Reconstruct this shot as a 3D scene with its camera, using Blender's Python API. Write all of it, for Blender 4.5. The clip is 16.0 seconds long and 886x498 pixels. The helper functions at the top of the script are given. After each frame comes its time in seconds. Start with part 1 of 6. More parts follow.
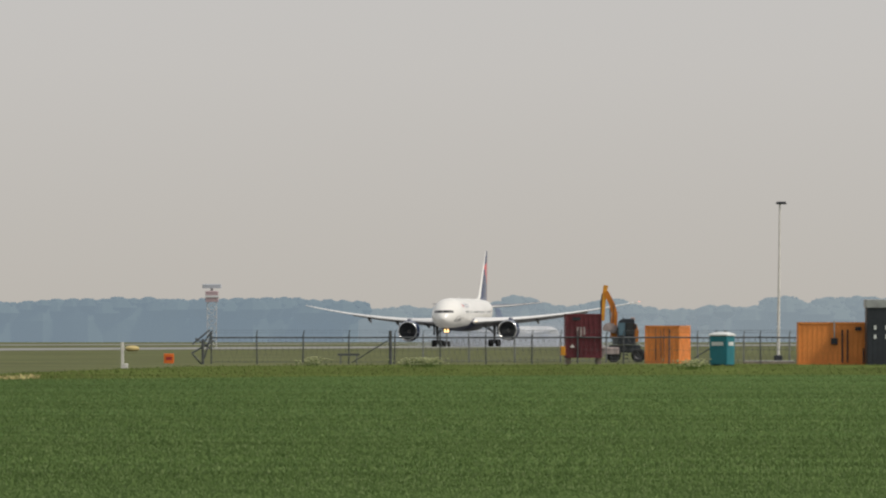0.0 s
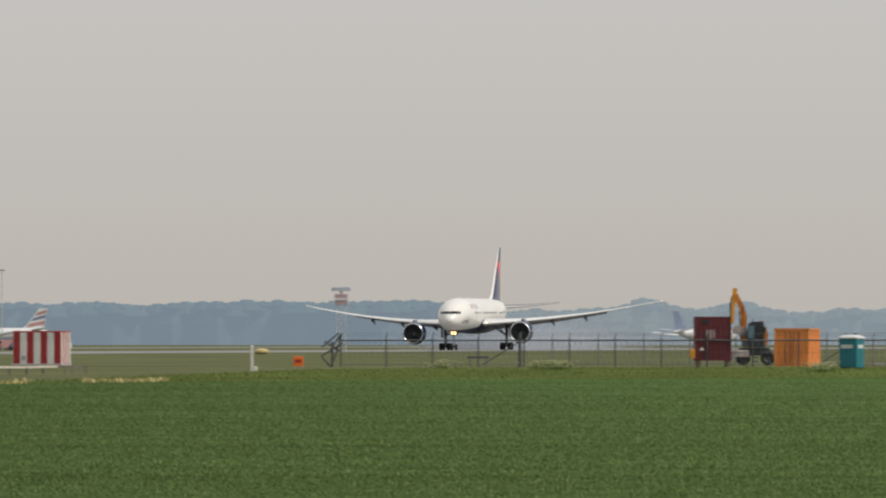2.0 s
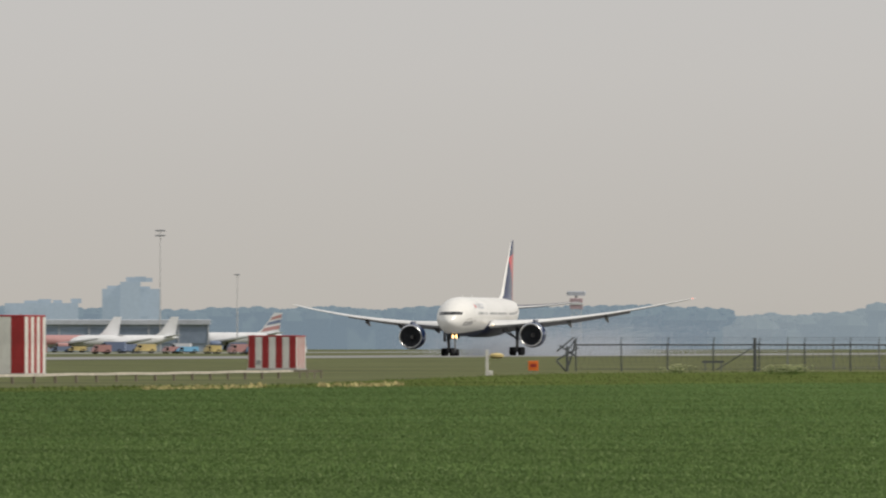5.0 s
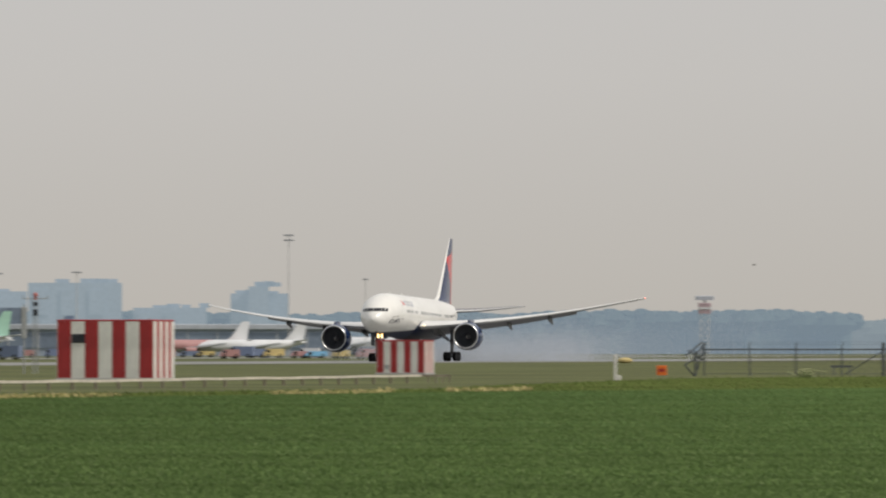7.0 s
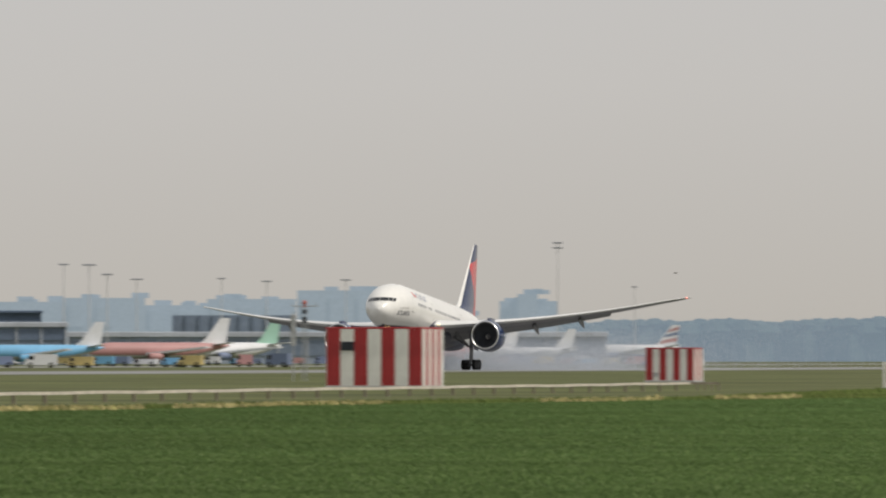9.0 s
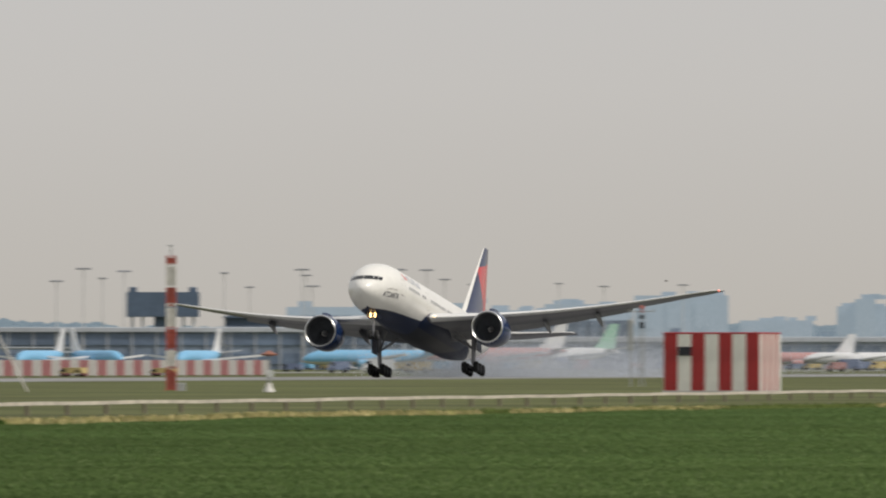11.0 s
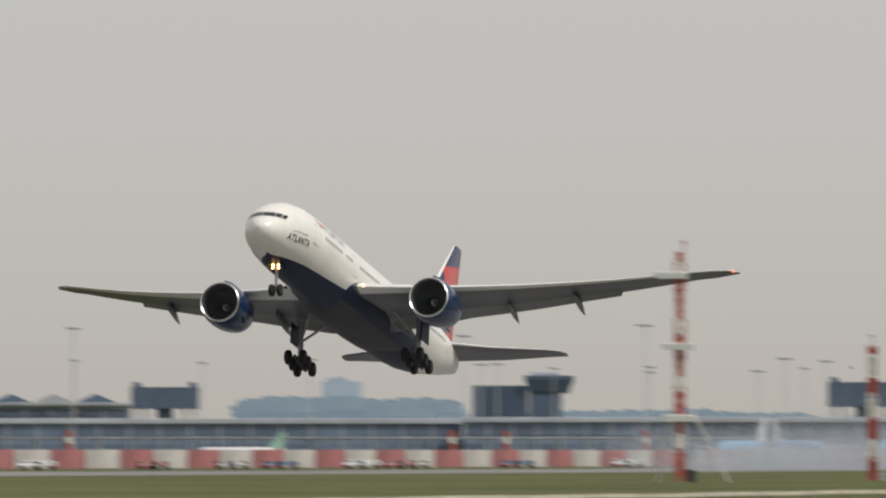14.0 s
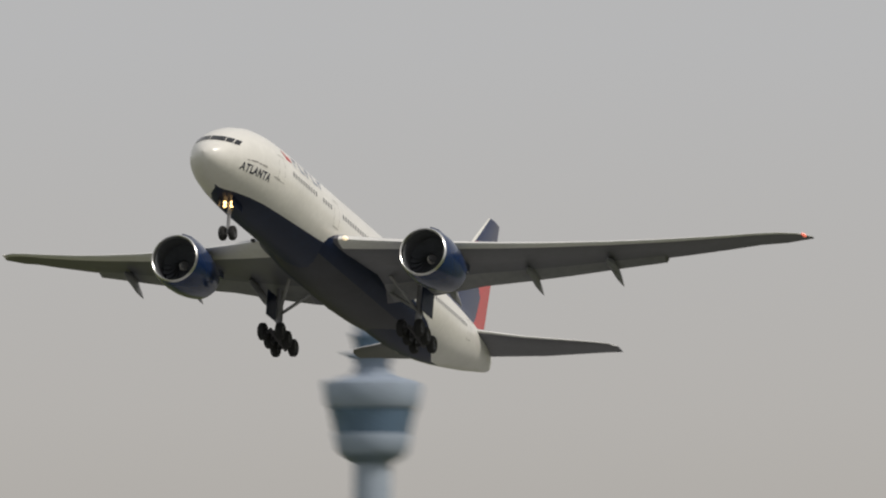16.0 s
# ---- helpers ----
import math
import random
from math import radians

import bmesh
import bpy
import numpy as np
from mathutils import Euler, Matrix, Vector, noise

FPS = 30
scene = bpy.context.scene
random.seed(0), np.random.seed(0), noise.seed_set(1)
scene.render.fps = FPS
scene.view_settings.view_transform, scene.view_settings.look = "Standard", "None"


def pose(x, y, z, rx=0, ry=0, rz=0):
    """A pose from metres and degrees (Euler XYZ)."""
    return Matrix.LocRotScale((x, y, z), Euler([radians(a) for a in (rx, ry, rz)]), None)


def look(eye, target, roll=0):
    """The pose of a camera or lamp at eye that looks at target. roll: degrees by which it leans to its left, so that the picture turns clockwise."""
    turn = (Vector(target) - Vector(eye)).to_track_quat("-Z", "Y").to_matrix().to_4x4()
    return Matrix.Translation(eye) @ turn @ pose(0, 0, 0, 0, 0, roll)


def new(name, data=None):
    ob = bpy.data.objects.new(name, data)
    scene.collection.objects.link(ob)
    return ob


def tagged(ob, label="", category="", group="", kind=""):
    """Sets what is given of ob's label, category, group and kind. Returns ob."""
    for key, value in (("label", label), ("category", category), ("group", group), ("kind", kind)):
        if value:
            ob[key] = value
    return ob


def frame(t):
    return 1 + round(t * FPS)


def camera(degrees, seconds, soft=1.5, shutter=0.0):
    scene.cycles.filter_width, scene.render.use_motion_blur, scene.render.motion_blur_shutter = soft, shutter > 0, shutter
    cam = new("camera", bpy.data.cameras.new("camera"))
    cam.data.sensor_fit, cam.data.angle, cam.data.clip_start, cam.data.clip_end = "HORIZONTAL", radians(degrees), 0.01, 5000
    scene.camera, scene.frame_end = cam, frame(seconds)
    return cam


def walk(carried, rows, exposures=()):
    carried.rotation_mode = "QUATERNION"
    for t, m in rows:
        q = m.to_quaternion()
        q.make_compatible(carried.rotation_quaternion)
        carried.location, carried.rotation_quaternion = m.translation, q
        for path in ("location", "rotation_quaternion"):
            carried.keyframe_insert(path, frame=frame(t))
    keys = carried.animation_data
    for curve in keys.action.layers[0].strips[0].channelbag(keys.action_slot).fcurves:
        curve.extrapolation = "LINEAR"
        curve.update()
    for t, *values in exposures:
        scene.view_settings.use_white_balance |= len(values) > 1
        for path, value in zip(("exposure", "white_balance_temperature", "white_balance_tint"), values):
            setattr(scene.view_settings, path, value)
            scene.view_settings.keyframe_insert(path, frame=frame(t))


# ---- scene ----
# A pan from one standpoint in a field beside a runway. The camera stands at the origin, 1.8 m up.
UNIT = 1 / 20521          # bearing unit, in radians; bearings grow to the left of north (+y)
AXIS = 0.1439             # the runway's line, radians off north
OFF = 315.25              # the runway's distance abeam

# ---- camera ----
cam = camera(math.degrees(2 * math.atan(784 / 20521)), 16.0, soft=2.1, shutter=0.9)
PAN = (  # seconds, degrees left of north, degrees up
    (0, 0.0000, 0.4368), (0.1, 0.0166, 0.4364), (0.25, 0.0398, 0.4359), (0.5, 0.0893, 0.4354),
    (1, 0.3155, 0.4465), (1.5, 0.4300, 0.4368), (2, 0.6394, 0.4507), (2.5, 0.7622, 0.4521),
    (3, 0.8683, 0.4619), (3.5, 1.0386, 0.4675), (4, 1.2145, 0.4717), (4.5, 1.4882, 0.4689),
    (4.7, 1.6501, 0.4703), (5.2, 1.8590, 0.4733), (5.7, 1.9986, 0.4759), (6.3, 2.1502, 0.4805),
    (6.8, 2.3258, 0.4870), (7, 2.4347, 0.4954), (7.5, 2.7641, 0.5135), (8, 3.0545, 0.5177),
    (8.2, 3.1913, 0.5191), (8.7, 3.5474, 0.5265), (9.2, 3.9117, 0.5378), (9.7, 4.2959, 0.5501),
    (10.3, 4.7995, 0.5624), (10.5, 4.9950, 0.5652), (11, 5.4305, 0.5582), (11.5, 5.9359, 0.5763),
    (12, 6.4720, 0.5805), (12.5, 6.9550, 0.5973), (13, 7.5134, 0.6601), (13.5, 8.1388, 0.7997),
    (14, 8.8955, 1.0034), (14.5, 9.7638, 1.1486), (15, 10.7215, 1.3858), (15.5, 11.6624, 1.6843),
    (15.75, 12.2315, 1.8964), (15.9, 12.5943, 2.0385), (16, 12.8323, 2.1306),
)
walk(cam, [(t, pose(0, 0, 1.8, 90 + tilt, 0, pan)) for t, pan, tilt in PAN],
     exposures=((0, 0.0), (13.0, 0.0), (13.9, -0.03), (14.5, -0.22), (16, -0.27)))

# ---- light: thin bright overcast, a hazy sun high on the east side ----
SUN_EL, SUN_AZ = radians(47), radians(108)       # azimuth clockwise from north
world = bpy.data.worlds.new("sky")
scene.world = world
world.use_nodes = True
wn, wl = world.node_tree.nodes, world.node_tree.links
sky = wn.new("ShaderNodeTexSky")
sky.sky_type, sky.sun_disc = "NISHITA", False
sky.sun_elevation, sky.sun_rotation = SUN_EL, SUN_AZ
sky.dust_density, sky.air_density = 6.0, 1.0
veil, tint, where, part_z = wn.new("ShaderNodeMix"), wn.new("ShaderNodeValToRGB"), wn.new("ShaderNodeTexCoord"), wn.new("ShaderNodeSeparateXYZ")
veil.data_type = "RGBA"
veil.inputs[0].default_value = 0.93
# the cloud veil: warm haze low down, neutral above
stops = tint.color_ramp.elements
stops[0].position, stops[0].color = 0.0, (0.522, 0.49, 0.444, 1)
stops[1].position, stops[1].color = 0.024, (0.587, 0.566, 0.54, 1)
high = stops.new(0.055)
high.color = (0.6, 0.6, 0.605, 1)
scale = wn.new("ShaderNodeVectorMath")
scale.operation = "SCALE"
scale.inputs[3].default_value = 10
wl.new(where.outputs["Generated"], part_z.inputs[0])
wl.new(part_z.outputs[2], tint.inputs[0])
wl.new(tint.outputs[0], scale.inputs[0])
wl.new(scale.outputs[0], veil.inputs[7])
wl.new(sky.outputs[0], veil.inputs[6])
wl.new(veil.outputs[2], wn["Background"].inputs[0])
wn["Background"].inputs[1].default_value = 0.1
sun = new("sun", bpy.data.lights.new("sun", "SUN"))
sun.data.energy, sun.data.angle, sun.data.color = 2.5, radians(6), (1, 0.93, 0.84)
sun.matrix_world = look((math.sin(SUN_AZ) * math.cos(SUN_EL), math.cos(SUN_AZ) * math.cos(SUN_EL), math.sin(SUN_EL)), (0, 0, 0))


# ---- materials ----
def material(name, colour, rough=0.6, metal=0.0, vary=0.12, size=1.0, dirt=0.15, bump=0.0, spec=0.4, stretch=(1, 1, 1)):
    """Painted or natural surface: broad stains and fine grain over a base colour."""
    m = bpy.data.materials.new(name)
    m.use_nodes = True
    n, l = m.node_tree.nodes, m.node_tree.links
    b = n["Principled BSDF"]
    b.inputs["Roughness"].default_value, b.inputs["Metallic"].default_value = rough, metal
    b.inputs["Specular IOR Level"].default_value = spec
    co, mp = n.new("ShaderNodeTexCoord"), n.new("ShaderNodeMapping")
    mp.inputs["Scale"].default_value = stretch
    l.new(co.outputs["Object"], mp.inputs[0])
    broad, fine = n.new("ShaderNodeTexNoise"), n.new("ShaderNodeTexNoise")
    broad.inputs["Scale"].default_value, fine.inputs["Scale"].default_value = 0.6 / size, 9.0 / size
    broad.inputs["Detail"].default_value, fine.inputs["Detail"].default_value = 5, 6
    for t in (broad, fine):
        l.new(mp.outputs[0], t.inputs["Vector"])
    last = None
    for tex, amount in ((broad, dirt), (fine, vary)):
        mix, ramp = n.new("ShaderNodeMix"), n.new("ShaderNodeMapRange")
        mix.data_type = "RGBA"
        ramp.inputs[1].default_value, ramp.inputs[2].default_value = 0.35, 0.7
        l.new(tex.outputs[0], ramp.inputs[0])
        l.new(ramp.outputs[0], mix.inputs[0])
        lo = tuple(c * (1 - amount) for c in colour)
        hi = tuple(min(1, c * (1 + amount * 0.6)) for c in colour)
        if last is None:
            mix.inputs[6].default_value, mix.inputs[7].default_value = (*lo, 1), (*hi, 1)
        else:
            mul = n.new("ShaderNodeMix")
            mul.data_type, mul.blend_type = "RGBA", "MULTIPLY"
            mul.inputs[0].default_value = 1
            mix.inputs[6].default_value, mix.inputs[7].default_value = (1 - amount,) * 3 + (1,), (1 + amount * 0.6,) * 3 + (1,)
            l.new(last, mul.inputs[6])
            l.new(mix.outputs[2], mul.inputs[7])
            last = mul.outputs[2]
            continue
        last = mix.outputs[2]
    l.new(last, b.inputs["Base Color"])
    if bump:
        bp = n.new("ShaderNodeBump")
        bp.inputs["Strength"].default_value, bp.inputs["Distance"].default_value = bump, 0.05 * size
        l.new(fine.outputs[0], bp.inputs["Height"])
        l.new(bp.outputs[0], b.inputs["Normal"])
    return m


def glowing(name, colour, strength):
    m = bpy.data.materials.new(name)
    m.use_nodes = True
    b = m.node_tree.nodes["Principled BSDF"]
    b.inputs["Base Color"].default_value = (0.8, 0.8, 0.75, 1)
    b.inputs["Emission Color"].default_value, b.inputs["Emission Strength"].default_value = (*colour, 1), strength
    return m


def distance(name, colour, haze_glow):
    """A far backdrop; the haze before it is put in as surface glow."""
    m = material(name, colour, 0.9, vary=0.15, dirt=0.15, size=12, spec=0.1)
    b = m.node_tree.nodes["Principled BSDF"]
    b.inputs["Emission Color"].default_value, b.inputs["Emission Strength"].default_value = (*haze_glow, 1), 1.0
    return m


WHITE = material("white_gloss_paint", (0.78, 0.77, 0.73), 0.28, vary=0.04, dirt=0.08, size=4, spec=0.5)
NAVY = material("navy_gloss_paint", (0.013, 0.022, 0.056), 0.42, vary=0.1, dirt=0.2, size=4, spec=0.12)
FIN_NAVY = material("navy_fin_paint", (0.018, 0.03, 0.085), 0.2, vary=0.05, dirt=0.08, size=4, spec=0.4)
FIN_RED = material("red_fin_paint", (0.55, 0.035, 0.035), 0.2, vary=0.05, dirt=0.08, size=3, spec=0.4)
NACELLE = material("blue_nacelle_paint", (0.011, 0.031, 0.1), 0.16, vary=0.08, dirt=0.15, size=3, spec=0.5)
RED = material("red_tail_paint", (0.55, 0.035, 0.035), 0.3, vary=0.06, dirt=0.1, size=3, spec=0.5)
WING_GREY = material("grey_wing_paint", (0.12, 0.122, 0.146), 0.42, vary=0.08, dirt=0.18, size=5, spec=0.5)
# Grass reflected in the navy gloss, painted as a dark grey.
BELLY_REFLECTION = material("belly_grass_reflection", (0.028, 0.031, 0.042), 0.5, vary=0.15, dirt=0.35, size=3, spec=0.4)
FLAP_GREY = material("light_grey_flap_paint", (0.22, 0.225, 0.24), 0.45, vary=0.1, dirt=0.2, size=4, spec=0.4)
# Pale paint gives the polished edge its sheen; also covers the upper wing.
LEADING = material("pale_leading_edge", (0.72, 0.72, 0.71), 0.35, vary=0.05, dirt=0.08, size=2)
SILVER = material("polished_aluminium", (0.75, 0.75, 0.74), 0.28, 1.0, vary=0.05, dirt=0.08, size=2)
FAN_METAL = material("grey_fan_titanium", (0.1, 0.107, 0.12), 0.7, 0.0, vary=0.2, size=1)
DARK_METAL = material("dark_engine_metal", (0.13, 0.136, 0.15), 0.6, 0.1, vary=0.2, size=1)
STEEL = material("grey_gear_steel", (0.3, 0.3, 0.31), 0.4, 0.4, vary=0.12, size=0.6)
TYRE = material("black_tyre_rubber", (0.018, 0.018, 0.019), 0.8, vary=0.25, size=0.4)
COCKPIT = material("dark_cockpit_glass", (0.012, 0.014, 0.018), 0.08, vary=0.02, dirt=0.02, spec=0.7)
TITLE = material("pale_blue_grey_title", (0.3, 0.33, 0.42), 0.4, vary=0.05)
CABIN_GLASS = material("grey_cabin_glass", (0.2, 0.2, 0.2), 0.15, vary=0.05, spec=0.6)
DOOR_LINE = material("pale_grey_seam_paint", (0.45, 0.44, 0.42), 0.5, vary=0.05)
SCRIPT = material("faint_script_paint", (0.34, 0.32, 0.31), 0.4, vary=0.05)
LETTER = material("dark_letter_paint", (0.02, 0.025, 0.05), 0.4, vary=0.05)
ROOT_LAMP = glowing("pale_root_lamp", (1.0, 0.75, 0.45), 1.2)
LAMP = glowing("landing_lamp", (1.0, 0.6, 0.22), 6)
NAV_RED = glowing("red_position_lamp", (1.0, 0.08, 0.03), 0.9)
HUT_RED = material("red_hut_paint", (0.36, 0.028, 0.03), 0.5, vary=0.12, dirt=0.22, size=0.8, bump=0.1)
HUT_WHITE = material("white_hut_paint", (0.74, 0.73, 0.68), 0.5, vary=0.06, dirt=0.16, size=0.8, bump=0.1)
CONTAINER_RED = material("oxide_red_container_paint", (0.165, 0.032, 0.042), 0.6, vary=0.2, dirt=0.35, size=1)
CONTAINER_ORANGE = material("orange_container_paint", (0.82, 0.285, 0.065), 0.5, vary=0.08, dirt=0.2, size=1)
DIGGER_ORANGE = material("orange_machine_paint", (0.6, 0.2, 0.02), 0.4, vary=0.12, dirt=0.3, size=0.7)
CHARCOAL = material("charcoal_steel_cladding", (0.03, 0.035, 0.045), 0.5, vary=0.15, dirt=0.25, size=1)
TEAL = material("teal_plastic", (0.015, 0.17, 0.21), 0.45, vary=0.08, dirt=0.15, size=0.5)
PALE_PLASTIC = material("pale_plastic", (0.62, 0.64, 0.63), 0.5, vary=0.06, dirt=0.12, size=0.5)
GALVANISED = material("galvanised_steel", (0.42, 0.43, 0.43), 0.5, 0.5, vary=0.15, dirt=0.2, size=0.5)
FENCE_STEEL = material("dull_fence_steel", (0.1, 0.11, 0.115), 0.65, 0.2, vary=0.2, dirt=0.3, size=0.4)
BRIGHT_ORANGE = material("signal_orange_paint", (0.75, 0.16, 0.02), 0.5, vary=0.08, dirt=0.15, size=0.4)
MAST_RED = material("mast_red_paint", (0.43, 0.105, 0.08), 0.5, vary=0.1, dirt=0.2, size=0.4)
MAST_WHITE = material("mast_white_paint", (0.72, 0.7, 0.66), 0.5, vary=0.06, dirt=0.15, size=0.4)
POST_TIMBER = material("dark_tarred_timber", (0.24, 0.205, 0.155), 0.9, vary=0.2, dirt=0.3, size=0.4)
TIMBER = material("weathered_timber", (0.3, 0.26, 0.2), 0.85, vary=0.25, dirt=0.3, size=0.4, stretch=(1, 1, 0.15))
RAIL_PALE = material("sun_bleached_rail", (0.6, 0.55, 0.46), 0.7, vary=0.15, dirt=0.25, size=0.5)
ASPHALT = material("pale_worn_runway", (0.25, 0.25, 0.243), 0.7, vary=0.12, dirt=0.25, size=8, spec=0.3)
CONCRETE = material("pale_concrete", (0.45, 0.45, 0.43), 0.75, vary=0.1, dirt=0.2, size=6)
# The far buildings' colours have the distance's blue haze mixed in.
TERMINAL_WALL = material("haze_tinted_cladding", (0.22, 0.275, 0.36), 0.45, vary=0.1, dirt=0.25, size=12)
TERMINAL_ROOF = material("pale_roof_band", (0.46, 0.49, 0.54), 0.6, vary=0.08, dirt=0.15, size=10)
TERMINAL_GLASS = material("haze_tinted_glazing", (0.15, 0.205, 0.3), 0.5, vary=0.15, dirt=0.3, size=8, spec=0.6)
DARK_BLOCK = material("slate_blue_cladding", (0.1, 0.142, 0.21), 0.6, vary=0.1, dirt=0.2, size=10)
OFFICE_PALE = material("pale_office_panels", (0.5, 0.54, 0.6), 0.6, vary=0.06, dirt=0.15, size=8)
TOWER_CONCRETE = material("haze_tinted_tower_concrete", (0.34, 0.4, 0.48), 0.65, vary=0.06, dirt=0.12, size=10)
# Tower rings: white panels dimmed and blued by haze in the colour.
TOWER_PALE = material("haze_tinted_tower_panels", (0.31, 0.37, 0.46), 0.7, vary=0.05, dirt=0.12, size=8)
HEAD_GREY = material("grey_lamp_ring", (0.3, 0.31, 0.33), 0.6, 0.2, vary=0.1, size=2)
TOWER_GLASS = material("haze_tinted_tower_glazing", (0.13, 0.2, 0.3), 0.25, vary=0.1, dirt=0.2, size=5, spec=0.6)
CAB_GLASS = material("teal_cab_glazing", (0.1, 0.19, 0.25), 0.2, vary=0.1, dirt=0.2, size=5, spec=0.7)
# Far apron paints: distance haze is mixed in, so the hues are muted.
SKY_BLUE = material("hazed_sky_blue_paint", (0.2, 0.46, 0.7), 0.45, vary=0.05, dirt=0.1, size=4)
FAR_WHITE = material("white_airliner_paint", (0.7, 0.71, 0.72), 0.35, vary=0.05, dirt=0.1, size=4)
FAR_RED = material("hazed_red_paint", (0.46, 0.25, 0.24), 0.5, vary=0.05, dirt=0.1, size=4)
FAR_GREEN = material("hazed_green_paint", (0.3, 0.5, 0.4), 0.5, vary=0.05, dirt=0.1, size=4)
FAR_NAVY = material("hazed_navy_paint", (0.17, 0.215, 0.32), 0.5, vary=0.05, dirt=0.1, size=4)
YELLOW = material("hazed_yellow_paint", (0.58, 0.46, 0.2), 0.5, vary=0.06, dirt=0.2, size=1)
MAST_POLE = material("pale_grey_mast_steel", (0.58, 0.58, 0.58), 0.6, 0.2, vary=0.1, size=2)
# Barrier red and white, contrast lowered in the colours to give haze.
BARRIER_RED = material("hazed_red_barrier", (0.34, 0.135, 0.14), 0.7, vary=0.12, dirt=0.35, size=3)
BARRIER_WHITE = material("hazed_white_barrier", (0.47, 0.455, 0.44), 0.7, vary=0.1, dirt=0.3, size=3)
HAZE = material("grey_exhaust_haze", (0.6, 0.64, 0.7), 1.0, vary=0.05, size=3, spec=0.0)
RIM = material("dull_wheel_metal", (0.07, 0.07, 0.075), 0.5, 0.4, vary=0.2, size=0.4)
BIRD_BROWN = material("grey_brown_feathers", (0.1, 0.09, 0.075), 0.9, vary=0.3, size=0.1)
# Woods: a blue glow stands in for haze, stronger in the east.
TREES_FAR = distance("far_woods_haze_glow", (0.025, 0.035, 0.027), (0.178, 0.228, 0.275))
TREES_EAST = distance("east_woods_haze_glow", (0.03, 0.038, 0.03), (0.225, 0.27, 0.305))
hz = HAZE.node_tree
through_light, both = hz.nodes.new("ShaderNodeBsdfTranslucent"), hz.nodes.new("ShaderNodeMixShader")
through_light.inputs[0].default_value = (0.6, 0.64, 0.7, 1)
hz.links.new(hz.nodes["Principled BSDF"].outputs[0], both.inputs[1])
hz.links.new(through_light.outputs[0], both.inputs[2])
hz.links.new(both.outputs[0], hz.nodes["Material Output"].inputs[0])
# Skyline blocks glow faintly too, in place of haze.
BLOCKS_FAR = distance("far_blocks_haze_glow", (0.15, 0.17, 0.2), (0.2, 0.245, 0.275))
DUSTY = material("dusty_pinkish_steel", (0.36, 0.3, 0.29), 0.8, vary=0.2, dirt=0.4, size=0.5)
YELLOW_STEEL = material("yellow_orange_machine_paint", (0.75, 0.33, 0.03), 0.4, vary=0.12, dirt=0.25, size=0.7)
RUST_CAP = material("rust_red_cap", (0.3, 0.13, 0.09), 0.7, vary=0.2, size=0.4)
FENCE_BACK = material("grey_weathered_fence_steel", (0.2, 0.21, 0.215), 0.7, 0.1, vary=0.15, size=0.4)
# Radar cabin red, with the haze of two kilometres put into the colour.
RADAR_RED = material("hazed_red_cabin_paint", (0.44, 0.33, 0.35), 0.7, vary=0.1, size=2)
CREAM_WALL = material("cream_wall_render", (0.6, 0.52, 0.43), 0.8, vary=0.06, dirt=0.15, size=8)
CROP = material("spring_crop_leaf", (0.09, 0.145, 0.05), 0.95, vary=0.25, dirt=0.3, size=8, spec=0.0, stretch=(0.15, 1, 1))
VERGE = material("bright_verge_grass", (0.12, 0.156, 0.046), 1.0, vary=0.35, dirt=0.45, size=6, spec=0.0)
BLOSSOM = material("pale_umbel_blossom", (0.45, 0.48, 0.25), 0.7, vary=0.1, size=1)


def ground_material():
    """Mown airfield grass, olive and uneven."""
    return material("olive_airfield_grass", (0.118, 0.13, 0.05), 0.9, vary=0.25, dirt=0.4, size=14, spec=0.1)


GRASS = ground_material()


def deepening(m):
    """Lets a field's colour grow deeper towards the west."""
    n, l = m.node_tree.nodes, m.node_tree.links
    b = n["Principled BSDF"]
    source = b.inputs["Base Color"].links[0].from_socket
    co, xyz, span, mul = n.new("ShaderNodeTexCoord"), n.new("ShaderNodeSeparateXYZ"), n.new("ShaderNodeMapRange"), n.new("ShaderNodeMix")
    span.interpolation_type = "SMOOTHSTEP"
    span.inputs[1].default_value, span.inputs[2].default_value, span.inputs[3].default_value, span.inputs[4].default_value = -38, 8, 0.82, 1.08
    mul.data_type, mul.blend_type = "RGBA", "MULTIPLY"
    mul.inputs[0].default_value = 1
    l.new(co.outputs["Object"], xyz.inputs[0])
    l.new(xyz.outputs[0], span.inputs[0])
    l.new(source, mul.inputs[6])
    l.new(span.outputs[0], mul.inputs[7])
    l.new(mul.outputs[2], b.inputs["Base Color"])
    return m


deepening(CROP)


